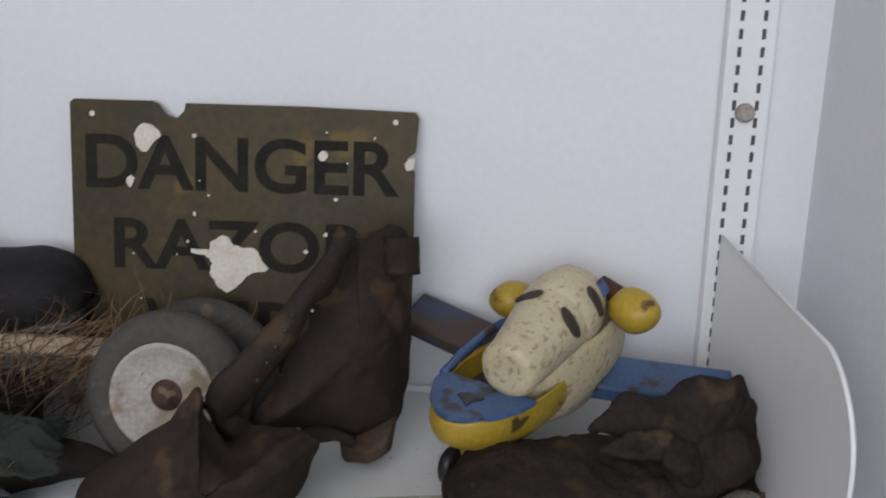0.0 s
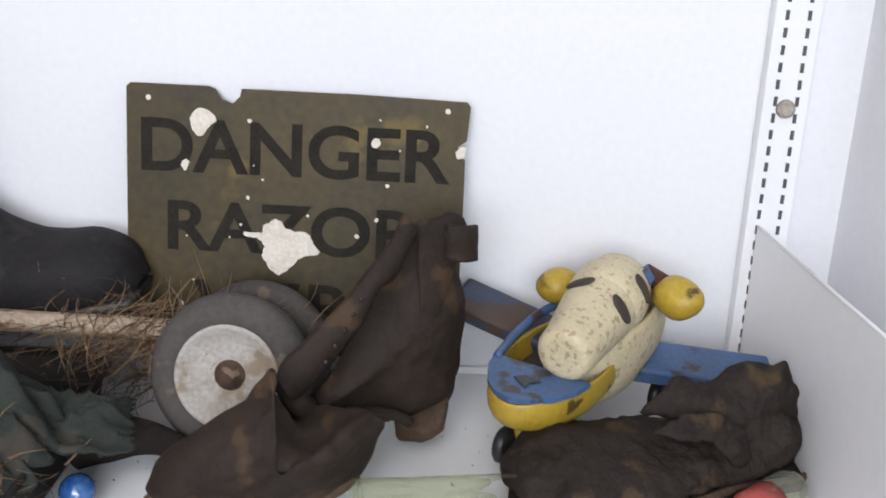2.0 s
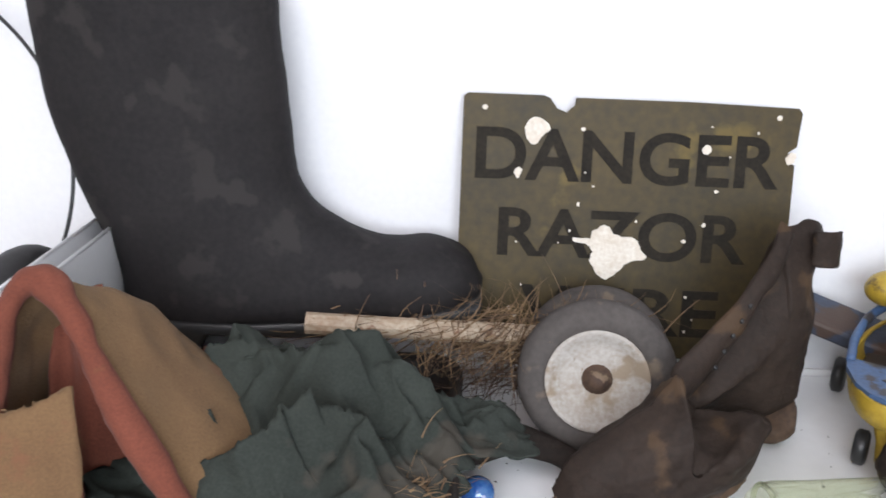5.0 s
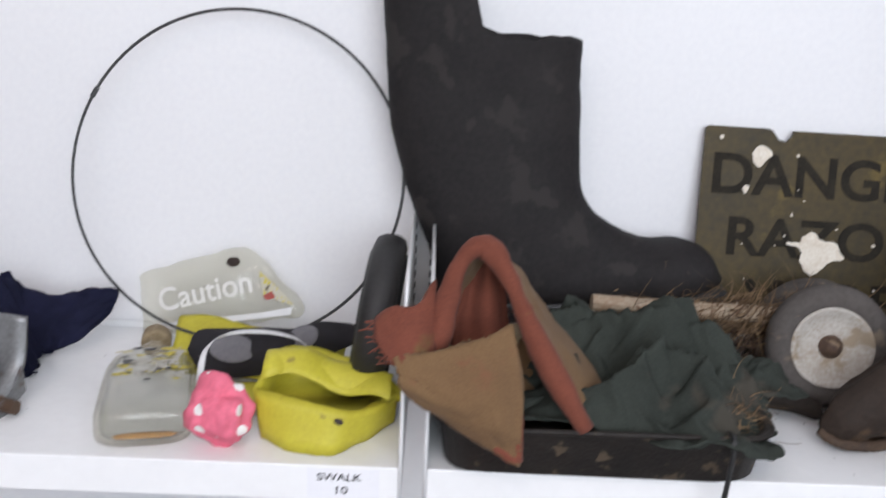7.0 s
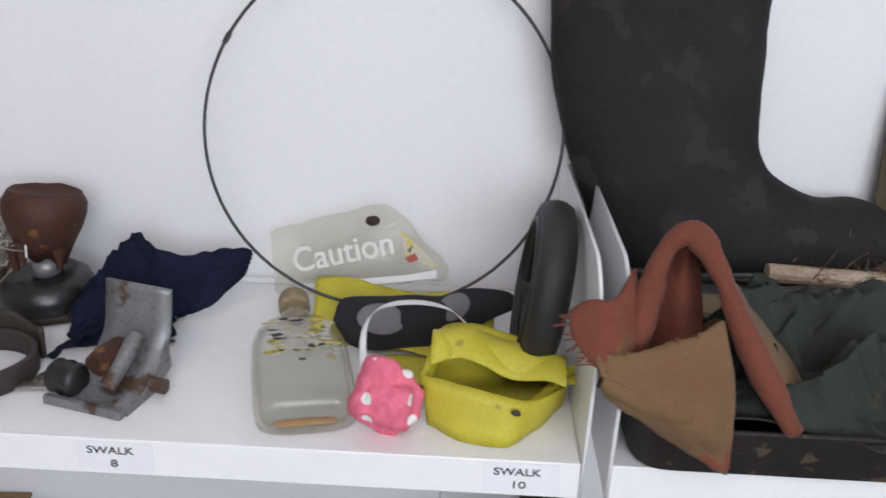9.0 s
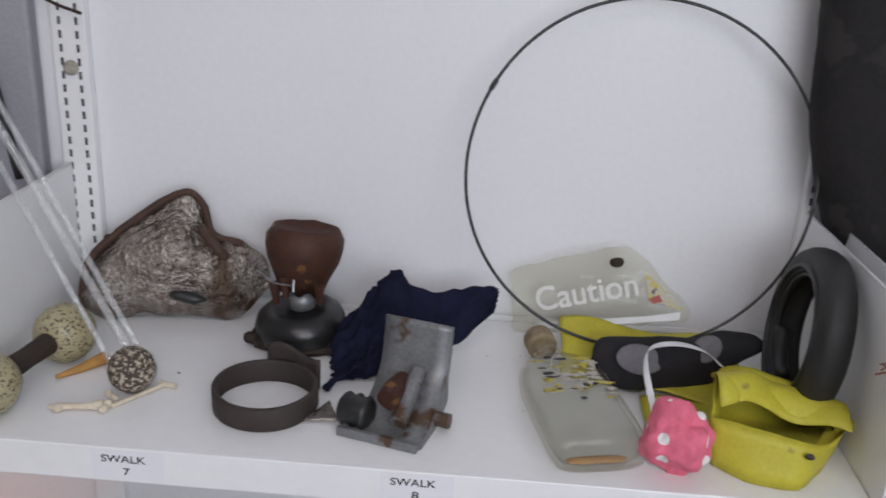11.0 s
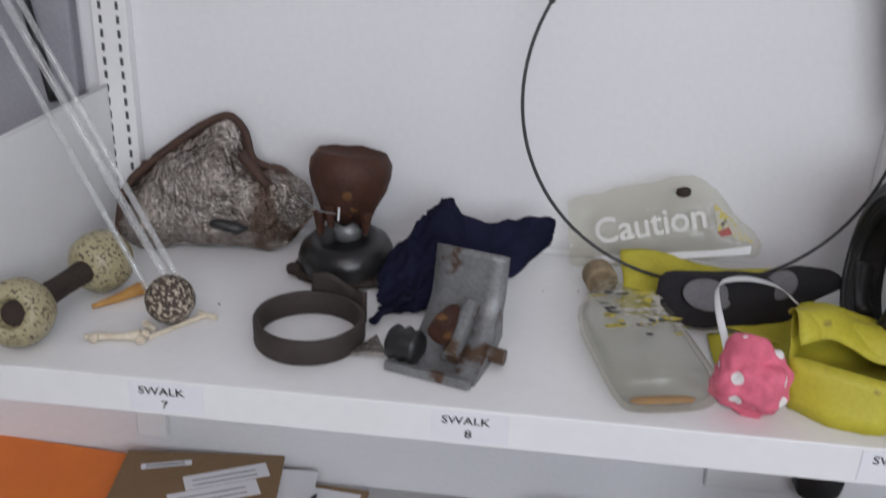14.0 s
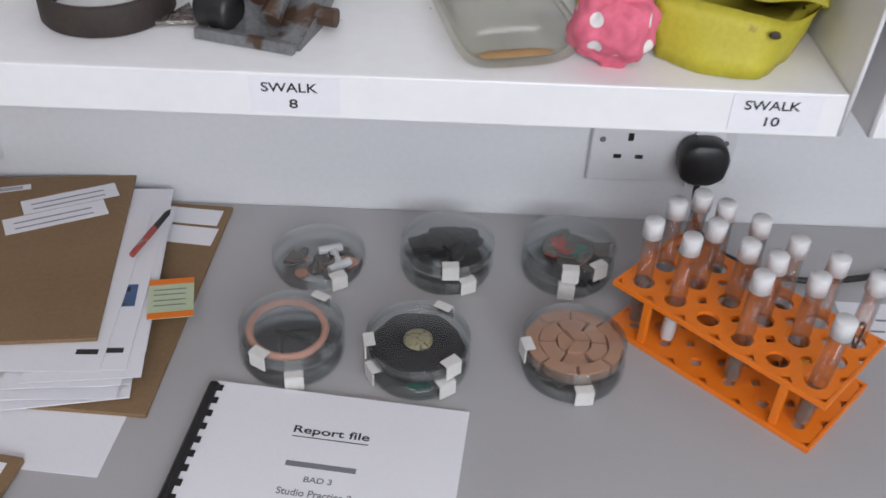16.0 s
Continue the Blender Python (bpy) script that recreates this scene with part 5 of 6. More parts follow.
def hip_flask():
    a, b = Vector((-0.211, -0.274, 0)), Vector((-0.259, -0.064, 0))
    ang = math.degrees(math.atan2(b.y - a.y, b.x - a.x))
    f = thing("hip_flask_bottle", "dusty clear glass hip-flask bottle with a torn yellow label", "bottle", pose(a.x, a.y, ZS, 0, 0, ang))
    prof = [(-0.004, 0.033, 0.0125), (-0.001, 0.0385, 0.0160), (0.016, 0.0405, 0.0174), (0.06, 0.0410, 0.0176), (0.105, 0.0405, 0.0174), (0.126, 0.037, 0.0165), (0.142, 0.028, 0.0145), (0.152, 0.019, 0.0125), (0.160, 0.0135, 0.0120), (0.185, 0.0120, 0.0115)]
    n = 44

    def ring(x, w, h):
        o = []
        for k in range(n):
            t = 2 * math.pi * k / n
            c, s = math.cos(t), math.sin(t)
            pw = 2 / (3.2 if w > 0.02 else 2.0)
            o.append((x, w * math.copysign(abs(c) ** pw, c), 0.0178 + h * math.copysign(abs(s) ** pw, s)))
        return o

    part("glass_body", rings([ring(*p) for p in prof], cap=True), M_FLASK, f, "dusty clear glass body")
    part("inner_wall", rings([ring(0.006 + x * 0.96, w * 0.90, h * 0.86) for x, w, h in prof[:8]], cap=True), M_CLEAR, f)
    part("dregs", rings([ring(0.005, 0.022, 0.0008), ring(0.010, 0.026, 0.0014), ring(0.014, 0.02, 0.0008)]), M_HORN, f, "amber dregs in the bottom", at=pose(0, 0, -0.0115))
    part("cap", moved(lathe([(0.0, 0.0), (0.0135, 0.0), (0.0145, 0.002), (0.0145, 0.020), (0.012, 0.023), (0.0, 0.023)], 24), pose(0.182, 0, 0.0178, 0, 90, 0)), M_FOAM, f, "dull beige screw cap")
    # what is left of the label: torn flakes on the curved upper face
    rnd = random.Random(12)
    for k in range(78):
        u, v = rnd.random(), rnd.uniform(-1, 1)
        if noise.noise(Vector((u * 4, v * 3, 7))) < -0.22:
            continue
        x, w = 0.052 + 0.076 * u, 0.031 * v * (1 - 0.25 * u * u)
        z = 0.0178 + 0.0178 * (1 - abs(w / 0.0415) ** 3.2) ** (1 / 3.2)
        lx, lw = rnd.uniform(0.0012, 0.0034), rnd.uniform(0.003, 0.0095)
        o = [(lx * rnd.uniform(0.5, 1.2) * math.cos(q), lw * rnd.uniform(0.5, 1.2) * math.sin(q)) for q in [2 * math.pi * n2 / 9 for n2 in range(9)]]
        tilt = math.degrees(math.atan2(-3.0 * w * abs(w) * 14, 1))
        part("label_flake", prism(o, -0.0003 - 0.0001 * (k % 3), 0.0), (M_LABELY, M_PAPERD, M_LABELY, M_PAPERD, M_INK)[k % 5] if k % 7 else M_PAPERD, f, smooth=False, at=pose(x, w, z + 0.0013, 90 + tilt, 0, 0))


hip_flask()


def dotted_bundle():
    b = thing("dotted_bundle", "crumpled bright pink cloth bundle with white dots and a ribbon", "bundle", pose(-0.152, -0.262, ZS))
    part("cloth", moved(blob(0.026, 0.022, 0.030, 5, 0.010, 0.022, 3.0, 0.0038, 0.009), pose(0, 0, 0.028)), M_PINK, b)
    path = spline([(-0.018, 0.008, 0.045), (-0.022, 0.050, 0.062), (-0.012, 0.095, 0.060), (0.016, 0.125, 0.052), (0.045, 0.135, 0.042), (0.062, 0.128, 0.030)], 6)

    def rib(u, v):
        k = u * (len(path) - 1)
        i = min(int(k), len(path) - 2)
        p = path[i].lerp(path[i + 1], k - i)
        return p + Vector((0.0055 * (v - 0.5) * math.cos(3 * u), 0.0055 * (v - 0.5) * math.sin(3 * u), 0.002 * (v - 0.5)))

    part("ribbon", sheet(40, 3, rib, 0.0005), M_CAP, b, "shiny white ribbon")


dotted_bundle()


def yellow_bag():
    y = thing("yellow_bag", "stiff folded yellow waxed-cloth bag lying open", "bag", pose(0, 0, ZS))
    base = [(-0.120, -0.252), (-0.090, -0.272), (-0.056, -0.276), (-0.030, -0.245), (-0.010, -0.205), (-0.045, -0.178), (-0.105, -0.190)]
    top = [(-0.126, -0.252, 0.046), (-0.090, -0.262, 0.044), (-0.048, -0.268, 0.038), (-0.020, -0.244, 0.032), (-0.006, -0.212, 0.034), (-0.050, -0.186, 0.050), (-0.108, -0.196, 0.062)]
    n = len(base)
    B = spline([(x, q, 0.001) for x, q in base] + [(*base[0], 0.001)], 5)[:-1]
    T = spline([*top, top[0]], 5)[:-1]
    I = [Vector((-0.066, -0.226, 0)) + (p - Vector((-0.066, -0.226, 0))) * 0.86 for p in T]
    loops = [[Vector((-0.066, -0.226, 0.001)) + (p - Vector((-0.066, -0.226, 0.001))) * 0.5 for p in B], B, [b.lerp(t, 0.5) for b, t in zip(B, T)], T, [Vector((p.x, p.y, p.z - 0.003)) for p in I], [Vector((p.x, p.y, 0.028)) for p in I]]
    bm = rings(loops)
    bmesh.ops.subdivide_edges(bm, edges=bm.edges[:], cuts=1)
    part("bag_body", rough(bm, 0.003, 0.03, 2, 0.0007, 0.008), M_YELLOW, y)

    def fold(u, v):
        return (-0.118 + 0.105 * u, -0.200 - 0.048 * v + 0.014 * math.sin(3 * u), 0.054 + 0.014 * math.sin(math.pi * v) - 0.022 * u + 0.006 * math.sin(8 * u) * v)

    part("fold", rough(sheet(20, 10, fold, 0.0012), 0.004, 0.025, 5), M_YELLOW, y)

    def tail(u, v):
        return (-0.020 + 0.020 * u, -0.232 + 0.024 * v + 0.01 * u, 0.026 + 0.006 * math.sin(9 * v) + 0.002 * u)

    part("frayed_corner", rough(sheet(10, 8, tail, 0.001), 0.003, 0.01, 3), M_YELLOW, y)
    part("tear", blob(0.004, 0.0015, 0.0028, 2, 0.001, 0.003), M_DARK, y, at=pose(-0.052, -0.2745, 0.030))

    def back(u, v):
        return (-0.235 + 0.17 * u, -0.062 - 0.055 * v - 0.05 * u * v, 0.002 + 0.034 * (1 - v) * (1 - 0.4 * u) + 0.004 * math.sin(9 * u + 3 * v))

    part("rear_sheet", rough(sheet(26, 14, back, 0.0012), 0.004, 0.03, 8), M_YELLOW, y)

    def mid(u, v):
        return (-0.165 + 0.12 * u, -0.150 - 0.060 * v, 0.002 + 0.022 * u * v + 0.003 * math.sin(8 * u))

    part("loose_sheet", rough(sheet(18, 10, mid, 0.0012), 0.002, 0.03, 4), M_YELLOW, y)
    g = thing("spotted_pouch", "flat black cotton pouch with large grey ovals", "pouch", pose(-0.133, -0.125, ZS + 0.026, -42, 0, 12))
    o = [(-0.078, 0.006), (-0.066, 0.026), (-0.020, 0.026), (0.02, 0.024), (0.05, 0.030), (0.082, 0.026), (0.090, 0.012), (0.06, -0.004), (0.03, -0.020), (-0.03, -0.024), (-0.064, -0.018)]
    part("pouch_body", pillow(o, 0.012, 9, 2.0, 0.003, 0.03), M_SPOT, g)
    for x, z, w, h2, r in ((-0.036, 0.002, 0.022, 0.0145, 8), (0.030, 0.010, 0.017, 0.012, -30)):
        e = blob(w, 0.0022, h2, 3)
        part("grey_oval", e, M_GREY, g, "pale grey oval patch", at=pose(x, -0.0105, z, 0, r, 0))


yellow_bag()


def small_tyre():
    nrm = Vector((-0.99, 0.025, 0.13)).normalized()
    t = thing("small_rubber_tyre", "small black rubber tyre leaning on the end panel", "tyre", Matrix.Translation((-0.0285, -0.150, ZS + 0.0775)) @ nrm.to_track_quat("Z", "Y").to_matrix().to_4x4())
    prof = [(0.050, -0.019), (0.060, -0.0205), (0.0665, -0.017), (0.0695, -0.009), (0.0705, 0.0), (0.0695, 0.009), (0.0665, 0.017), (0.060, 0.0205), (0.050, 0.019), (0.0475, 0.016), (0.050, 0.011), (0.054, 0.0), (0.050, -0.011), (0.0475, -0.016), (0.050, -0.019)]
    part("tread", rough(lathe([(r * 1.09, z * 0.74) for r, z in prof], 64), 0.0006, 0.03), M_TYREB, t)
    for r, z in ((0.058, -0.0145), (0.058, 0.0145), (0.051, 0.009)):
        part("bead", moved(rings([[(math.cos(a) * (r + 0.0022 * math.cos(b)), math.sin(a) * (r + 0.0022 * math.cos(b)), 0.003 * math.sin(b)) for b in [k * math.pi / 3 for k in range(6)]] for a in [k * math.pi / 28 for k in range(57)]], cap=False), pose(0, 0, z)), M_BLACK, t)
    for a0, a1 in ((200, 262), (20, 50)):
        pts = [(math.cos(radians(a)) * 0.048, math.sin(radians(a)) * 0.048, 0.004) for a in np.linspace(a0, a1, 9)]
        part("broken_rim", rough(tube(pts, 0.0075, 8), 0.0016, 0.010), M_BLACK, t, "broken piece of black rim")


small_tyre()


def printed_packet():
    p = thing("caution_packet", "crumpled clear plastic packet printed with the word Caution", "packet", pose(-0.196, -0.044, ZS + 0.054, -16, 0, -9))
    o = [(-0.092, 0.004), (-0.088, 0.016), (-0.02, 0.040), (0.018, 0.052), (0.036, 0.044), (0.060, 0.022), (0.086, 0.000), (0.084, -0.014), (0.064, -0.018), (0.02, -0.028), (-0.072, -0.048), (-0.086, -0.030)]
    part("film", pillow(o, 0.013, 12, 5.0, 0.003, 0.022, 0.0012, 0.009), M_FILM, p)
    words("Caution", 0.100, 0.024, M_TAPE, p, pose(-0.014, -0.0165, 0.004, 90, -17, 0), depth=0.0004)
    part("yellow_print", prism([(0.040, 0.030), (0.062, 0.014), (0.080, -0.002), (0.048, 0.002)], -0.0128, -0.0124), M_LABEL, p, "torn green and yellow print", smooth=False)
    part("red_print", prism([(0.046, 0.004), (0.056, 0.010), (0.060, 0.004), (0.052, 0.000)], -0.0135, -0.0131), M_RED, p, smooth=False)
    part("bar_print", prism([(-0.06, -0.034), (0.05, -0.012), (0.078, -0.004), (0.078, -0.012), (0.05, -0.018), (-0.06, -0.041)], -0.0125, -0.0121), M_CAP, p, "pale printed bars", smooth=False)
    part("grit", blob(0.007, 0.003, 0.005, 2, 0.002, 0.003), M_IRON, p, at=pose(0.012, -0.012, 0.036))


printed_packet()


def wire_hoop():
    pts = []
    R, c = 0.1622, Vector((-0.1745, -0.061, ZS + 0.1835))
    for k in range(97):
        a = 2 * math.pi * k / 96
        rise = R * math.sin(a)
        pts.append((c.x + R * math.cos(a) * (1 + 0.01 * math.sin(2 * a)), c.y + 0.2 * rise, c.z + 0.98 * rise))
    w = thing("wire_hoop", "large thin black wire hoop leaning on the wall", "hoop")
    part("wire", tube(pts, 0.0016, 8, cap=False), M_BLACK, w)
    part("joint", tube([pts[40], pts[41]], 0.0026, 8), M_BLACK, w)


wire_hoop()

# ---- beyond the left upright ----
gb = thing("grey_cloth_panel", "grey cloth display panel hanging on the wall", "panel", pose(0, 0, 0))
part("cloth", rough(box(-1.40, -0.765, -0.022, -0.004, 0.94, 2.0, 0.003), 0.002, 0.1), M_BOARD, gb)
part("black_edge", tube(spline([(-0.838, -0.030, 1.50), (-0.822, -0.030, 1.38), (-0.804, -0.030, 1.30), (-0.786, -0.030, 1.195)], 8), 0.005, 8), M_BLACK, gb, "black cord edging")
hb = thing("hanging_garment", "black and white garment hanging on the wall", "garment", pose(-0.905, -0.060, 1.318))
part("white_cloth", rough(sheet(16, 16, lambda u, v: (-0.06 + 0.10 * u, -0.012 * math.sin(5 * u), 0.10 - 0.16 * v), 0.012), 0.008, 0.05), M_GREY, hb)
part("black_cloth", rough(sheet(20, 16, lambda u, v: (-0.09 + 0.16 * u, -0.016 - 0.012 * math.sin(6 * u), 0.00 + 0.03 * u - (0.10 + 0.03 * math.sin(3 * u)) * v), 0.014), 0.008, 0.05), M_SPOT, hb)
wr = thing("wire_hook", "bent wire hook caught on the upright", "wire")
part("wire", tube(spline([(-0.775, -0.016, 1.420), (-0.755, -0.030, 1.385), (-0.735, -0.034, 1.372), (-0.708, -0.030, 1.362)], 6), 0.0016, 6), M_IRON, wr)

# ---- desk ----


def dish(label, at):
    d = thing("petri_dish", label, "petri dish", at, group="petri dishes")
    part("base", lathe([(0.0, 0.0005), (0.0435, 0.0005), (0.0440, 0.002), (0.0440, 0.013), (0.0432, 0.013), (0.0430, 0.002), (0.0, 0.0018)], 48), M_CLEAR, d)
    part("lid", lathe([(0.0455, 0.006), (0.0460, 0.007), (0.0460, 0.0155), (0.0450, 0.0165), (0.0, 0.0165), (0.0, 0.0158), (0.0446, 0.0158), (0.0452, 0.015), (0.0452, 0.006)], 48), M_CLEAR, d, "clear lid")
    return d


def tapes(d, places, z=0.0):
    for a in places:
        part("tape", rough(box(-0.008, 0.008, -0.0475, -0.0464, 0.002, 0.0165), 0.0004, 0.005), M_TAPE, d, "strip of white masking tape", smooth=False, at=pose(0, 0, z, 0, 0, a))
        part("tape", box(-0.008, 0.008, -0.0470, -0.038, 0.0168, 0.0174), M_TAPE, d, smooth=False, at=pose(0, 0, z, 0, 0, a))


def shards(d, material, count, seed, size, z=0.003, spread=0.030, thick=0.002):
    rnd = random.Random(seed)
    for k in range(count):
        a, r = rnd.uniform(0, 6.28), spread * math.sqrt(rnd.random())
        o = [(size * rnd.uniform(0.5, 1.2) * math.cos(q), size * rnd.uniform(0.4, 1.1) * math.sin(q)) for q in [2 * math.pi * i / 7 for i in range(7)]]
        part("fragment", prism(o, -thick, 0), material, d, smooth=False, at=pose(r * math.cos(a), r * math.sin(a), z + 0.0022 * (k % 4), 90 + rnd.uniform(-14, 14), 0, 0) @ pose(0, 0, 0, 0, rnd.uniform(0, 360), 0))


def lump(d, materials, seed, size=1.0):
    rnd = random.Random(seed)
    for k in range(5):
        a = rnd.uniform(0, 6.28)
        bm = blob(0.013 * size * rnd.uniform(0.7, 1.3), 0.008 * size * rnd.uniform(0.7, 1.2), 0.0042, 3, 0.0035, 0.007, seed + k, 0.0015, 0.003)
        part("scrap", bm, materials[k % 2], d, at=pose(0.017 * math.cos(a), 0.017 * math.sin(a), 0.0085, 0, 0, rnd.uniform(0, 180)))


def dishes():
    spots = ((-0.376, -0.098), (-0.250, -0.092), (-0.130, -0.090), (-0.384, -0.222), (-0.273, -0.230), (-0.137, -0.226))
    d = dish("petri dish holding white stubs and grey fragments", pose(*spots[0], ZD))
    shards(d, M_SAND, 9, 1, 0.011)
    shards(d, M_PEACH, 4, 11, 0.010, 0.002)
    lump(d, (M_SAND, M_IRON), 70, 0.7)
    for k, (x, y, r) in enumerate(((0.010, 0.012, 20), (0.018, -0.004, -70), (0.022, -0.014, 40))):
        part("stub", tube([(-0.012, 0, 0), (0.012, 0, 0)], 0.0042, 10), M_CAP, d, "short white filter stub", at=pose(x, y, 0.010, 0, 0, r))
    tapes(d, (32,))
    for i, (m1, lab, mats) in enumerate(((spots[1], "stack of petri dishes holding charred black scraps", (M_RUBBER, M_YELLOW)), (spots[2], "stack of petri dishes holding grey and red scraps", (M_SAND, M_RED)))):
        d = dish(lab, pose(m1[0], m1[1] - 0.004, ZD))
        shards(d, mats[1], 4, 20 + i, 0.008)
        shards(d, M_RUBBER, 5, 22 + i, 0.012)
        tapes(d, ((28,), (-6,))[i])
        d2 = dish(lab, pose(m1[0] + 0.001, m1[1], ZD + 0.0172))
        shards(d2, mats[0], 8, 31 + i, 0.017, 0.004)
        if i:
            shards(d2, M_RED, 3, 35, 0.010, 0.010, 0.02)
            shards(d2, M_TEAL, 2, 36, 0.012, 0.010, 0.02)
        lump(d2, ((M_SPOT, M_RUBBER), (M_SAGE, M_SAND))[i], 60 + i)
        tapes(d2, ((4,), (-4, 34))[i])
    d = dish("petri dish holding a peach rubber ring and black cord", pose(*spots[3], ZD + 0.0172))
    part("rubber_ring", moved(rings([[(math.cos(a) * (0.033 + 0.0034 * math.cos(b)), math.sin(a) * (0.033 + 0.0034 * math.cos(b)), 0.0034 * math.sin(b)) for b in [k * math.pi / 4 for k in range(8)]] for a in [k * math.pi / 24 for k in range(49)]], cap=False), pose(-0.004, 0.002, 0.008, 4, 3, 0)), M_PEACH, d, "peach rubber ring")
    tapes(d, (-30, 150))
    d = dish("petri dish holding a loop of black cord", pose(spots[3][0], spots[3][1] - 0.003, ZD))
    part("cord_loop", tube(spline([(0.034, 0.004, 0.006), (0.010, 0.020, 0.008), (-0.012, 0.012, 0.007), (-0.004, -0.014, 0.006), (0.012, -0.020, 0.006), (0.016, 0.004, 0.008), (-0.02, 0.022, 0.007)], 8), 0.0022, 8), M_BLACK, d, "loop of black cord")
    tapes(d, (10,))
    d = dish("petri dish holding teal fragments", pose(spots[4][0], spots[4][1] - 0.003, ZD))
    shards(d, M_TEAL, 6, 40, 0.012)
    tapes(d, (35, -60))
    d = dish("petri dish holding black cloth and a pale medallion", pose(*spots[4], ZD + 0.0172))
    part("black_cloth", rough(lathe([(0.0, 0.0085), (0.020, 0.009), (0.034, 0.0075), (0.0395, 0.005), (0.040, 0.0035)], 40), 0.002, 0.015, 3), M_SPOT, d, "folded black cloth")
    part("medallion", rough(lathe([(0.0, 0.0132), (0.010, 0.0130), (0.0128, 0.0115), (0.013, 0.0095)], 24), 0.0004, 0.004), M_DUMB, d, "pale round medallion")
    tapes(d, (-78, 42, 150))
    d = dish("petri dish with dark scraps", pose(spots[5][0], spots[5][1] - 0.004, ZD))
    shards(d, M_SAND, 8, 50, 0.014)
    tapes(d, (8,))
    d = dish("petri dish filled with cracked terracotta clay", pose(*spots[5], ZD + 0.0172))
    rnd = random.Random(51)
    # cracked plates of clay: sectors of a disc with gaps
    for ringr, n in (((0.0, 0.015), 3), ((0.0158, 0.030), 6), ((0.0308, 0.0425), 8)):
        for k in range(n):
            a0, a1 = 2 * math.pi * (k + rnd.uniform(0.02, 0.10)) / n, 2 * math.pi * (k + 1 - rnd.uniform(0.0, 0.06)) / n
            inner = [(ringr[0] * math.cos(a), ringr[0] * math.sin(a)) for a in np.linspace(a1, a0, 5)] if ringr[0] > 0 else [(0.001, 0.001)]
            outer = [((ringr[1] + rnd.uniform(-0.0016, 0.0008)) * math.cos(a), (ringr[1] + rnd.uniform(-0.0016, 0.0008)) * math.sin(a)) for a in np.linspace(a0, a1, 6)]
            part("clay_plate", prism(outer + inner, 0.002, rnd.uniform(0.009, 0.0125)), M_CLAY, d, smooth=False, at=pose(0, 0, 0, 90, 0, 0) @ pose(0, 0, 0, rnd.uniform(-1.5, 1.5), 0, 0))
    tapes(d, (-75,))


dishes()


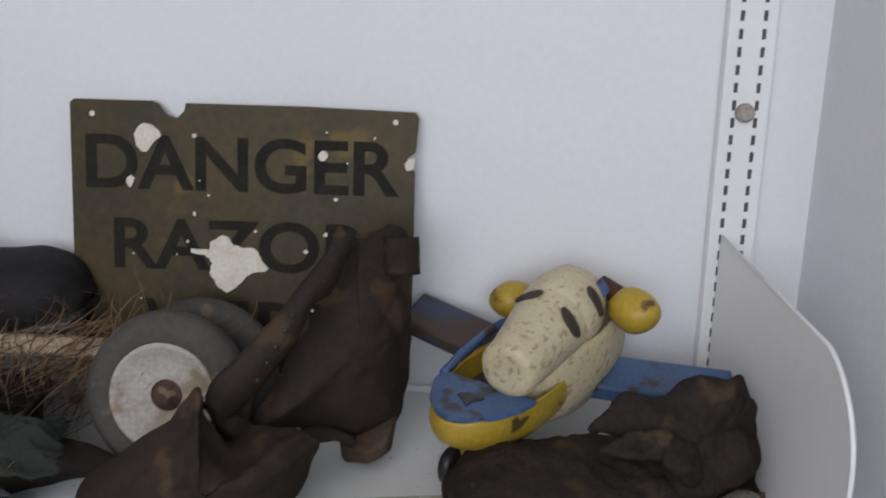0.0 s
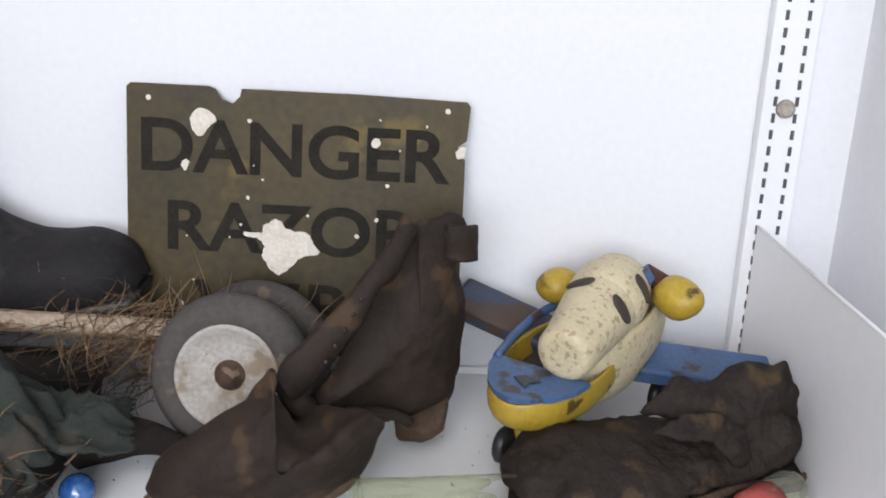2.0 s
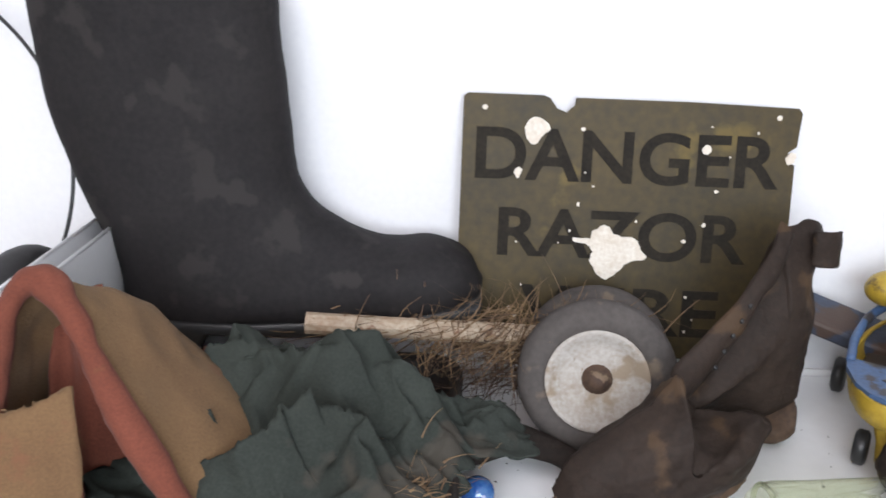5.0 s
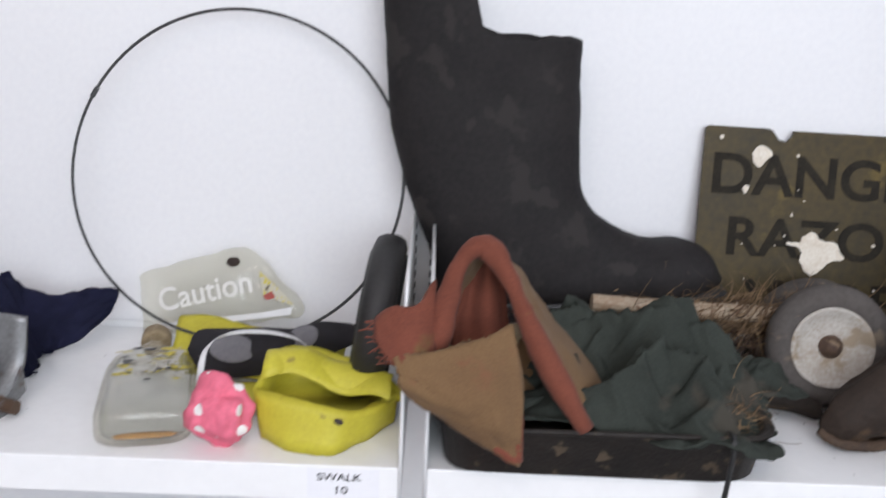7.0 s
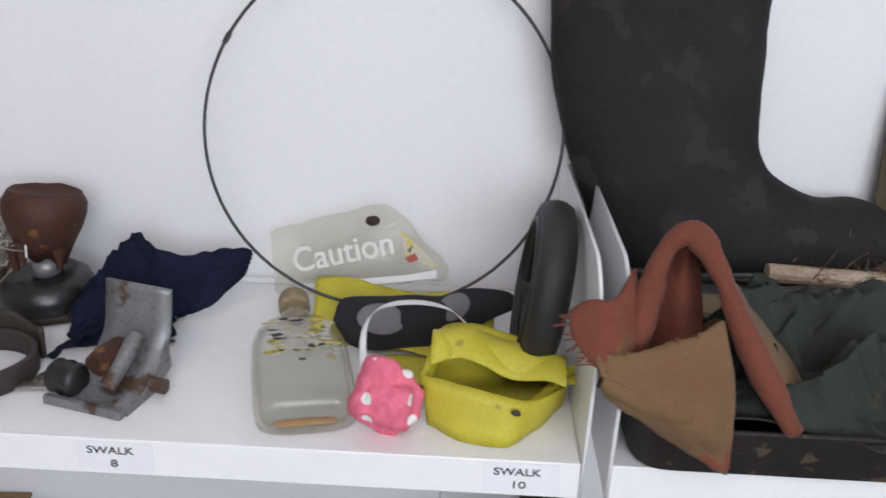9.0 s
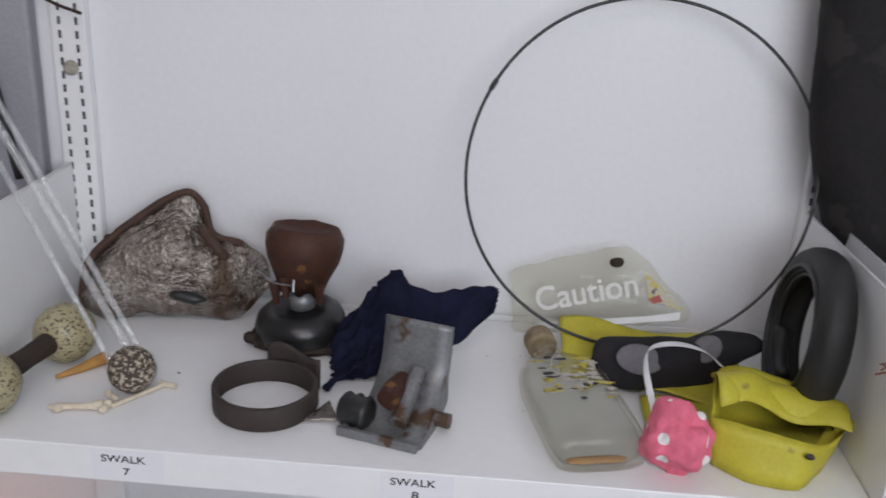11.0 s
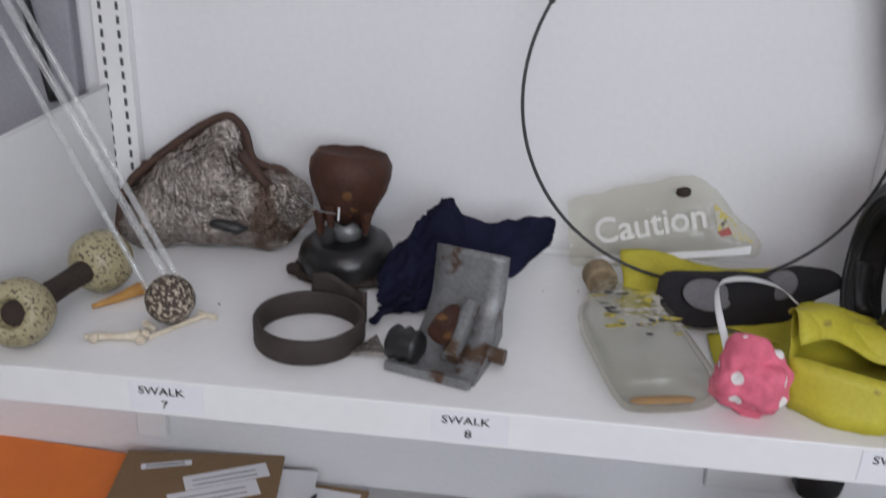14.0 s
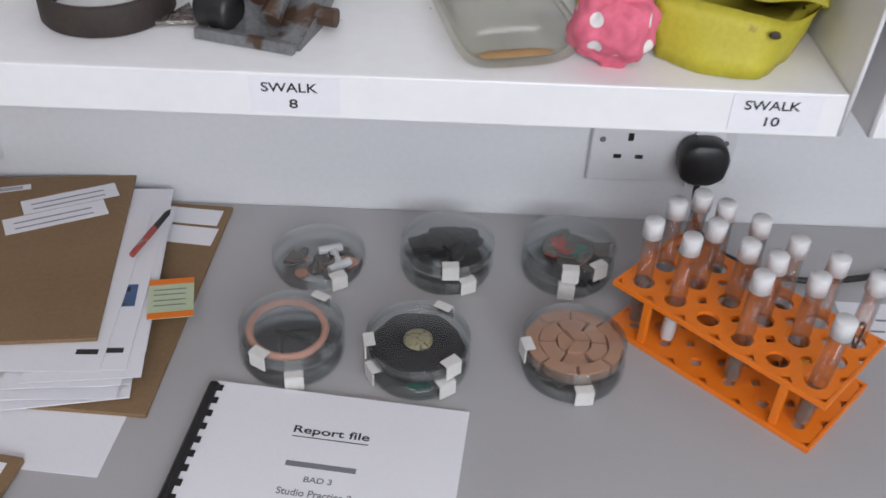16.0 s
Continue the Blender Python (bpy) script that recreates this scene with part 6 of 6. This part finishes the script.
def tube_rack():
    ang = -44.0
    m = pose(0.0105, -0.2095, ZD, 0, 0, ang)
    r = thing("test_tube_rack", "bright orange plastic two-tier test tube rack", "rack", m)
    nx, ny, px, py = 6, 3, 0.0335, 0.0335
    L, W = nx * px, ny * py

    def plate(rad):
        bm = bmesh.new()
        seg = 16
        for i in range(nx):
            for j in range(ny):
                cx, cy = -L / 2 + px * (i + 0.5), -W / 2 + py * (j + 0.5)
                out, inn = [], []
                for k in range(seg):
                    a = 2 * math.pi * (k + 0.5) / seg
                    c, s = math.cos(a), math.sin(a)
                    t = 1 / max(abs(c), abs(s))
                    out.append((cx + px / 2 * c * t, cy + py / 2 * s * t))
                    inn.append((cx + rad * c, cy + rad * s))
                lv = [[bm.verts.new((x, y, z)) for x, y in o] for o, z in ((out, 0.003), (inn, 0.003), (inn, -0.001), (out, -0.001))]
                for a, b in zip(lv, lv[1:]):
                    for k in range(seg):
                        bm.faces.new((a[k], a[(k + 1) % seg], b[(k + 1) % seg], b[k]))
        bmesh.ops.remove_doubles(bm, verts=bm.verts, dist=1e-5)
        return bm

    part("upper_tier", plate(0.0098), M_ORANGE, r, smooth=False, at=pose(0, 0, 0.054))
    part("lower_tier", plate(0.0055), M_ORANGE, r, smooth=False, at=pose(0, 0, 0.0018))
    for z in (0.0, 0.052):
        for x0, x1, y0, y1 in ((-L / 2 - 0.003, L / 2 + 0.003, -W / 2 - 0.003, -W / 2), (-L / 2 - 0.003, L / 2 + 0.003, W / 2, W / 2 + 0.003), (-L / 2 - 0.003, -L / 2, -W / 2, W / 2), (L / 2, L / 2 + 0.003, -W / 2, W / 2)):
            part("rim", box(x0, x1, y0, y1, z, z + 0.0055, 0.0006), M_ORANGE, r, smooth=False)
    for i in (1, 5):
        for y in (-W / 2 + 0.003, W / 2 - 0.003):
            part("pillar", box(-0.0035, 0.0035, -0.003, 0.003, 0.004, 0.054, 0.0008), M_ORANGE, r, smooth=False, at=pose(-L / 2 + px * i, y, 0))
    fills = {"grey grit": M_SAND, "mustard powder": M_OIL, "rust flakes": M_RUST, "clay": M_CLAY, "white fluff": M_CAP, "black cord": M_BLACK, "dark soil": M_IRON}
    put = ((0, 0, "grey grit"), (0, 1, "white fluff"), (0, 2, "white fluff"), (1, 0, "white fluff"), (1, 1, "white fluff"), (1, 2, "grey grit"), (2, 1, "grey grit"), (2, 2, "mustard powder"), (3, 0, "grey grit"), (3, 1, "white fluff"), (3, 2, "rust flakes"), (4, 1, "dark soil"), (5, 0, "grey grit"), (4, 2, "mustard powder"), (5, 2, "black cord"))
    for k, (i, j, what) in enumerate(put):
        x, y = -L / 2 + px * (i + 0.5), -W / 2 + py * (j + 0.5)
        t = thing("test_tube", "capped glass test tube holding " + what, "test tube", m @ pose(x, y, 0.0062, random.Random(k).uniform(-2, 2), random.Random(k + 50).uniform(-3, 3), 0), group="test tubes in the rack")
        part("glass", lathe([(0.0, 0.0), (0.004, 0.0008), (0.0068, 0.004), (0.0078, 0.009), (0.0078, 0.108), (0.0072, 0.108), (0.0072, 0.009), (0.0, 0.0012)], 20), M_CLEAR, t)
        part("cap", lathe([(0.0, 0.121), (0.0078, 0.121), (0.0086, 0.120), (0.0088, 0.104), (0.0080, 0.104), (0.0080, 0.116), (0.0, 0.116)], 20), M_CAP, t, "frosted white push cap")
        if what == "black cord":
            part("contents", tube(spline([(0.0, 0.0, 0.012), (0.004, 0, 0.03), (-0.003, 0, 0.06), (0.003, 0, 0.07), (0.002, 0, 0.03)], 6), 0.0014, 6), M_BLACK, t)
        else:
            h = random.Random(k).uniform(0.022, 0.06)
            part("contents", rough(lathe([(0.0, 0.002), (0.0058, 0.006), (0.0066, 0.012), (0.0066, h), (0.0, h + 0.003)], 12), 0.001, 0.006, k), fills[what], t)


tube_rack()


def report():
    m = pose(-0.445, -0.268, ZD, 0, 0, -6.8)
    r = thing("report_file", "comb-bound white report with a printed cover", "report", m)
    part("pages", box(0.006, 0.2185, -0.297, 0.0, 0.0005, 0.0065, 0.0004), M_PAPER, r, smooth=False)
    part("cover", box(0.004, 0.219, -0.2975, 0.0005, 0.0067, 0.0071), M_PAPER, r, smooth=False)
    part("comb_spine", tube([(0.002, -0.294, 0.0055), (0.002, -0.003, 0.0055)], 0.0048, 10), M_BLACK, r, "black plastic comb spine")
    tooth = None
    for k in range(21):
        y = -0.008 - 0.0142 * k
        bm = box(0.0, 0.011, -0.0032, 0.0032, 0.0074, 0.0088, 0.0005) if tooth is None else None
        if tooth is None:
            ob = part("comb_tooth", bm, M_BLACK, r, smooth=False, at=pose(0, y, 0))
            tooth = ob.data
        else:
            ob = new("comb_tooth", tooth)
            ob.parent, ob.matrix_local = r, pose(0, y, 0)
    words("Report file", 0.062, 0.0095, M_INK, r, pose(0.112, -0.0415, 0.0073), depth=0.0001)
    part("underline", box(0.081, 0.143, -0.0482, -0.0474, 0.0071, 0.0073), M_INK, r, smooth=False)
    part("text_bar", box(0.083, 0.139, -0.0775, -0.0725, 0.0071, 0.0073), M_GINK, r, "grey printed bar", smooth=False)
    words("BAD 3", 0.022, 0.0052, M_GINK, r, pose(0.112, -0.0885, 0.0073), depth=0.0001)
    words("Studio Practice 2", 0.058, 0.0064, M_GINK, r, pose(0.112, -0.1015, 0.0073), depth=0.0001)


report()


def papers():
    f = thing("cardboard_folder", "brown cardboard folder lying by the wall", "folder", pose(-0.590, -0.152, ZD, 0, 0, -3))
    part("back_board", box(-0.100, 0.105, -0.150, 0.143, 0.0005, 0.005, 0.0006), M_CARD, f, smooth=False)
    for x, y, w, h, a in ((0.060, 0.122, 0.075, 0.026, -2), (0.070, 0.090, 0.060, 0.028, -3)):
        s = part("paper_strip", box(-w / 2, w / 2, -h / 2, h / 2, 0.0052, 0.0057), M_PAPER, f, "white handwritten paper strip", smooth=False, at=pose(x, y, 0, 0, 0, a))
    g = thing("cardboard_folder", "bulging brown cardboard folder stuffed with letters", "folder", pose(-0.622, -0.152, ZD + 0.0175, -1.2, 1.5, 8))
    part("cover", box(-0.115, 0.063, -0.110, 0.145, 0.014, 0.018, 0.0006), M_CARD, g, smooth=False)
    part("rear_cover", box(-0.115, 0.060, -0.145, 0.150, -0.0105, -0.007, 0.0006), M_CARD, g, smooth=False)
    for x, y, w, h, a in ((0.004, 0.102, 0.092, 0.025, 20), (-0.004, 0.070, 0.096, 0.027, 20), (-0.066, 0.120, 0.055, 0.009, 12)):
        s = part("paper_strip", box(-w / 2, w / 2, -h / 2, h / 2, 0.0182, 0.0187), M_PAPER, g, "white handwritten paper strip", smooth=False, at=pose(x, y, 0, 0, 0, a))
        for q in (-0.25, 0.1):
            part("writing_bar", box(-w * 0.4, w * 0.36, h * q - 0.0008, h * q + 0.0008, 0.0188, 0.0190), M_GINK, s, smooth=False)
    rnd = random.Random(7)
    cols = (M_PAPER, M_PAPER, M_TAPE, M_PAPER, M_ORANGE, M_PAPER, M_RED, M_PAPER, M_BLUEP, M_PAPER, M_PAPER, M_YELLOW, M_PAPER, M_PAPER)
    for k in range(24):
        c = cols[k % len(cols)]
        small = c not in (M_PAPER, M_TAPE)
        x = rnd.uniform(0.030, 0.060) if not small else 0.072
        z = -0.0062 + 0.00082 * k
        w, h = (0.095, rnd.uniform(0.19, 0.27)) if not small else (0.03, 0.03)
        y = rnd.uniform(-0.035, 0.0) if not small else rnd.uniform(-0.09, 0.02)
        e = solid("letter", box(-w / 2, w / 2, -h / 2, h / 2, 0, 0.0006), c, "loose letter sticking out of the folder" if not small else "small coloured slip sticking out of the folder", "letter", pose(-0.622, -0.152, ZD + 0.0175, -1.2, 1.5, 8) @ pose(x, y, z, 0, 0, rnd.uniform(-5, 3)), group="letters", smooth=False)
        if k > 19:
            part("print_bar", box(w / 2 - 0.024, w / 2 - 0.006, -h / 2 + 0.02, -h / 2 + 0.026, 0.0007, 0.0009), M_INK, e, smooth=False)
    tk = thing("train_ticket", "small orange and pale green ticket stuck out of the folder", "ticket", pose(-0.497, -0.190, ZD + 0.0285, -1.2, 1.5, 12))
    part("card", box(-0.020, 0.020, -0.027, 0.027, 0, 0.0005), M_TICKET, tk, smooth=False)
    for y in (-0.023, 0.024):
        part("band", box(-0.0199, 0.0199, y - 0.004, y + 0.004, 0.0006, 0.0008), M_ORANGE, tk, "orange printed band", smooth=False)
    for y in (-0.010, -0.003, 0.005, 0.012):
        part("print_bar", box(-0.015, 0.013, y, y + 0.0012, 0.0006, 0.0008), M_GINK, tk, smooth=False)
    pn = thing("ballpoint_pen", "red and dark ballpoint pen lying on the letters", "pen", pose(-0.537, -0.120, ZD + 0.0400, 0, 90, 76))
    part("barrel", lathe([(0.0, -0.026), (0.0028, -0.025), (0.0032, 0.018), (0.0, 0.018)], 12), M_RED, pn, "red barrel")
    part("grip", lathe([(0.0, 0.018), (0.0031, 0.018), (0.0028, 0.044), (0.0008, 0.050), (0.0, 0.050)], 12), M_BLACK, pn, "dark grip")
    for k in range(4):
        e = solid("envelope", box(-0.085, 0.085, -0.045, 0.045, 0, 0.0012, 0.0004), M_PAPER, "white envelope with printed bars", "envelope", pose(-0.600 - 0.008 * k, -0.262 + 0.006 * k, ZD + 0.0058 + 0.0035 * k, 0, -2, 9 - 2.0 * k), group="envelopes", smooth=False)
        part("print_bar", box(0.048, 0.080, -0.030, -0.0235, 0.00125, 0.0014), M_INK, e, smooth=False)
        part("print_bar", box(-0.05, 0.02, -0.006, -0.003, 0.00125, 0.0014), M_RED, e, smooth=False)
        part("print_bar", box(-0.06, 0.06, 0.012, 0.0145, 0.00125, 0.0014), M_GINK, e, smooth=False)
    solid("paper_sheet", box(-0.075, 0.075, -0.05, 0.05, 0, 0.0008), M_PAPER, "blank white sheet of paper on the desk", "paper", pose(-0.585, -0.312, ZD + 0.0005, 0, 0, -5), smooth=False)
    n = thing("framed_card", "small white card with a brown border and a wire clip", "card", pose(-0.625, -0.395, ZD + 0.0015, 0, 0, -8))
    part("card", box(-0.07, 0.045, -0.08, 0.045, 0, 0.006, 0.0006), M_CARD, n, smooth=False)
    part("paper_face", box(-0.062, 0.036, -0.072, 0.037, 0.0061, 0.0066), M_PAPER, n, smooth=False)
    part("clip", tube(spline([(0.040, -0.01, 0.009), (0.058, 0.0, 0.012), (0.060, -0.03, 0.010), (0.044, -0.04, 0.009)], 6), 0.0015, 6), M_STEEL, n, "bright steel clip")
    o = thing("orange_folder", "orange card folder on the desk with a white paper on it", "folder", pose(-0.835, -0.105, ZD, 0, 0, -4))
    part("cover", box(-0.12, 0.095, -0.16, 0.10, 0.002, 0.020, 0.002), M_ORANGE, o, smooth=False)
    part("paper_slip", box(-0.04, 0.05, -0.13, -0.03, 0.0205, 0.0211), M_PAPER, o, smooth=False)
    for k in range(6):
        part("index_tab", box(0.094, 0.106, -0.14 + 0.035 * k, -0.115 + 0.035 * k, 0.004 + 0.002 * k, 0.005 + 0.002 * k), (M_RED, M_PAPER, M_TEAL)[k % 3], o, smooth=False)


papers()


def socket():
    s = thing("double_wall_socket", "white double mains socket on the wall", "socket", pose(-0.035, 0, 0.846))
    part("face_plate", box(-0.073, 0.073, -0.009, -0.0005, -0.043, 0.043, 0.002), M_WHITEPL, s, smooth=False)
    for x, z, w, h in ((-0.034, 0.010, 0.0055, 0.009), (-0.045, -0.013, 0.008, 0.0045), (-0.023, -0.013, 0.008, 0.0045)):
        part("pin_hole", box(x - w / 2, x + w / 2, -0.0095, -0.0088, z - h / 2, z + h / 2), M_BLACK, s, smooth=False)
    for x in (-0.062, 0.062):
        part("screw", moved(lathe([(0.0, 0.0012), (0.0028, 0.001), (0.0032, 0)], 12), pose(x, -0.009, 0.006, 90, 0, 0)), M_STEEL, s)
    p = thing("mains_plug", "black three-pin mains plug with its cable", "plug", pose(0.003, -0.009, 0.838))
    o = [(-0.022, -0.014), (-0.025, 0.006), (-0.021, 0.020), (-0.010, 0.026), (0.010, 0.026), (0.021, 0.020), (0.025, 0.006), (0.022, -0.014), (0.010, -0.022), (-0.010, -0.022)]
    part("plug_body", prism(o, -0.026, 0, 0.003), M_BLACK, p)
    part("cable", tube(spline([(0, -0.014, -0.020), (0.001, -0.016, -0.045), (0.008, -0.024, -0.075), (0.03, -0.055, -0.0840), (0.09, -0.09, -0.0842), (0.16, -0.085, -0.0842), (0.23, -0.06, -0.0842), (0.34, -0.035, -0.0842)], 8), 0.0034, 8), M_BLACK, p, "black mains cable")
    t = thing("paper_strip", "strip of white paper with printed bars on the desk", "paper", pose(0.190, -0.160, ZD, 0, 0, -2))
    part("sheet", box(-0.062, 0.075, -0.030, 0.030, 0.0005, 0.0012), M_PAPER, t, smooth=False)
    for k in range(5):
        part("print_bar", box(-0.03 + 0.02 * k, -0.018 + 0.02 * k, 0.004, 0.0065, 0.0013, 0.0015), M_GINK, t, smooth=False)
        part("print_bar", box(-0.04 + 0.02 * k, -0.026 + 0.02 * k, -0.012, -0.0095, 0.0013, 0.0015), M_GINK, t, smooth=False)
    solid("cable_box", box(0.235, 0.30, -0.085, -0.03, ZD + 0.0005, ZD + 0.022, 0.004), M_WHITEPL, "white plastic cable box on the desk", "cable box")


socket()
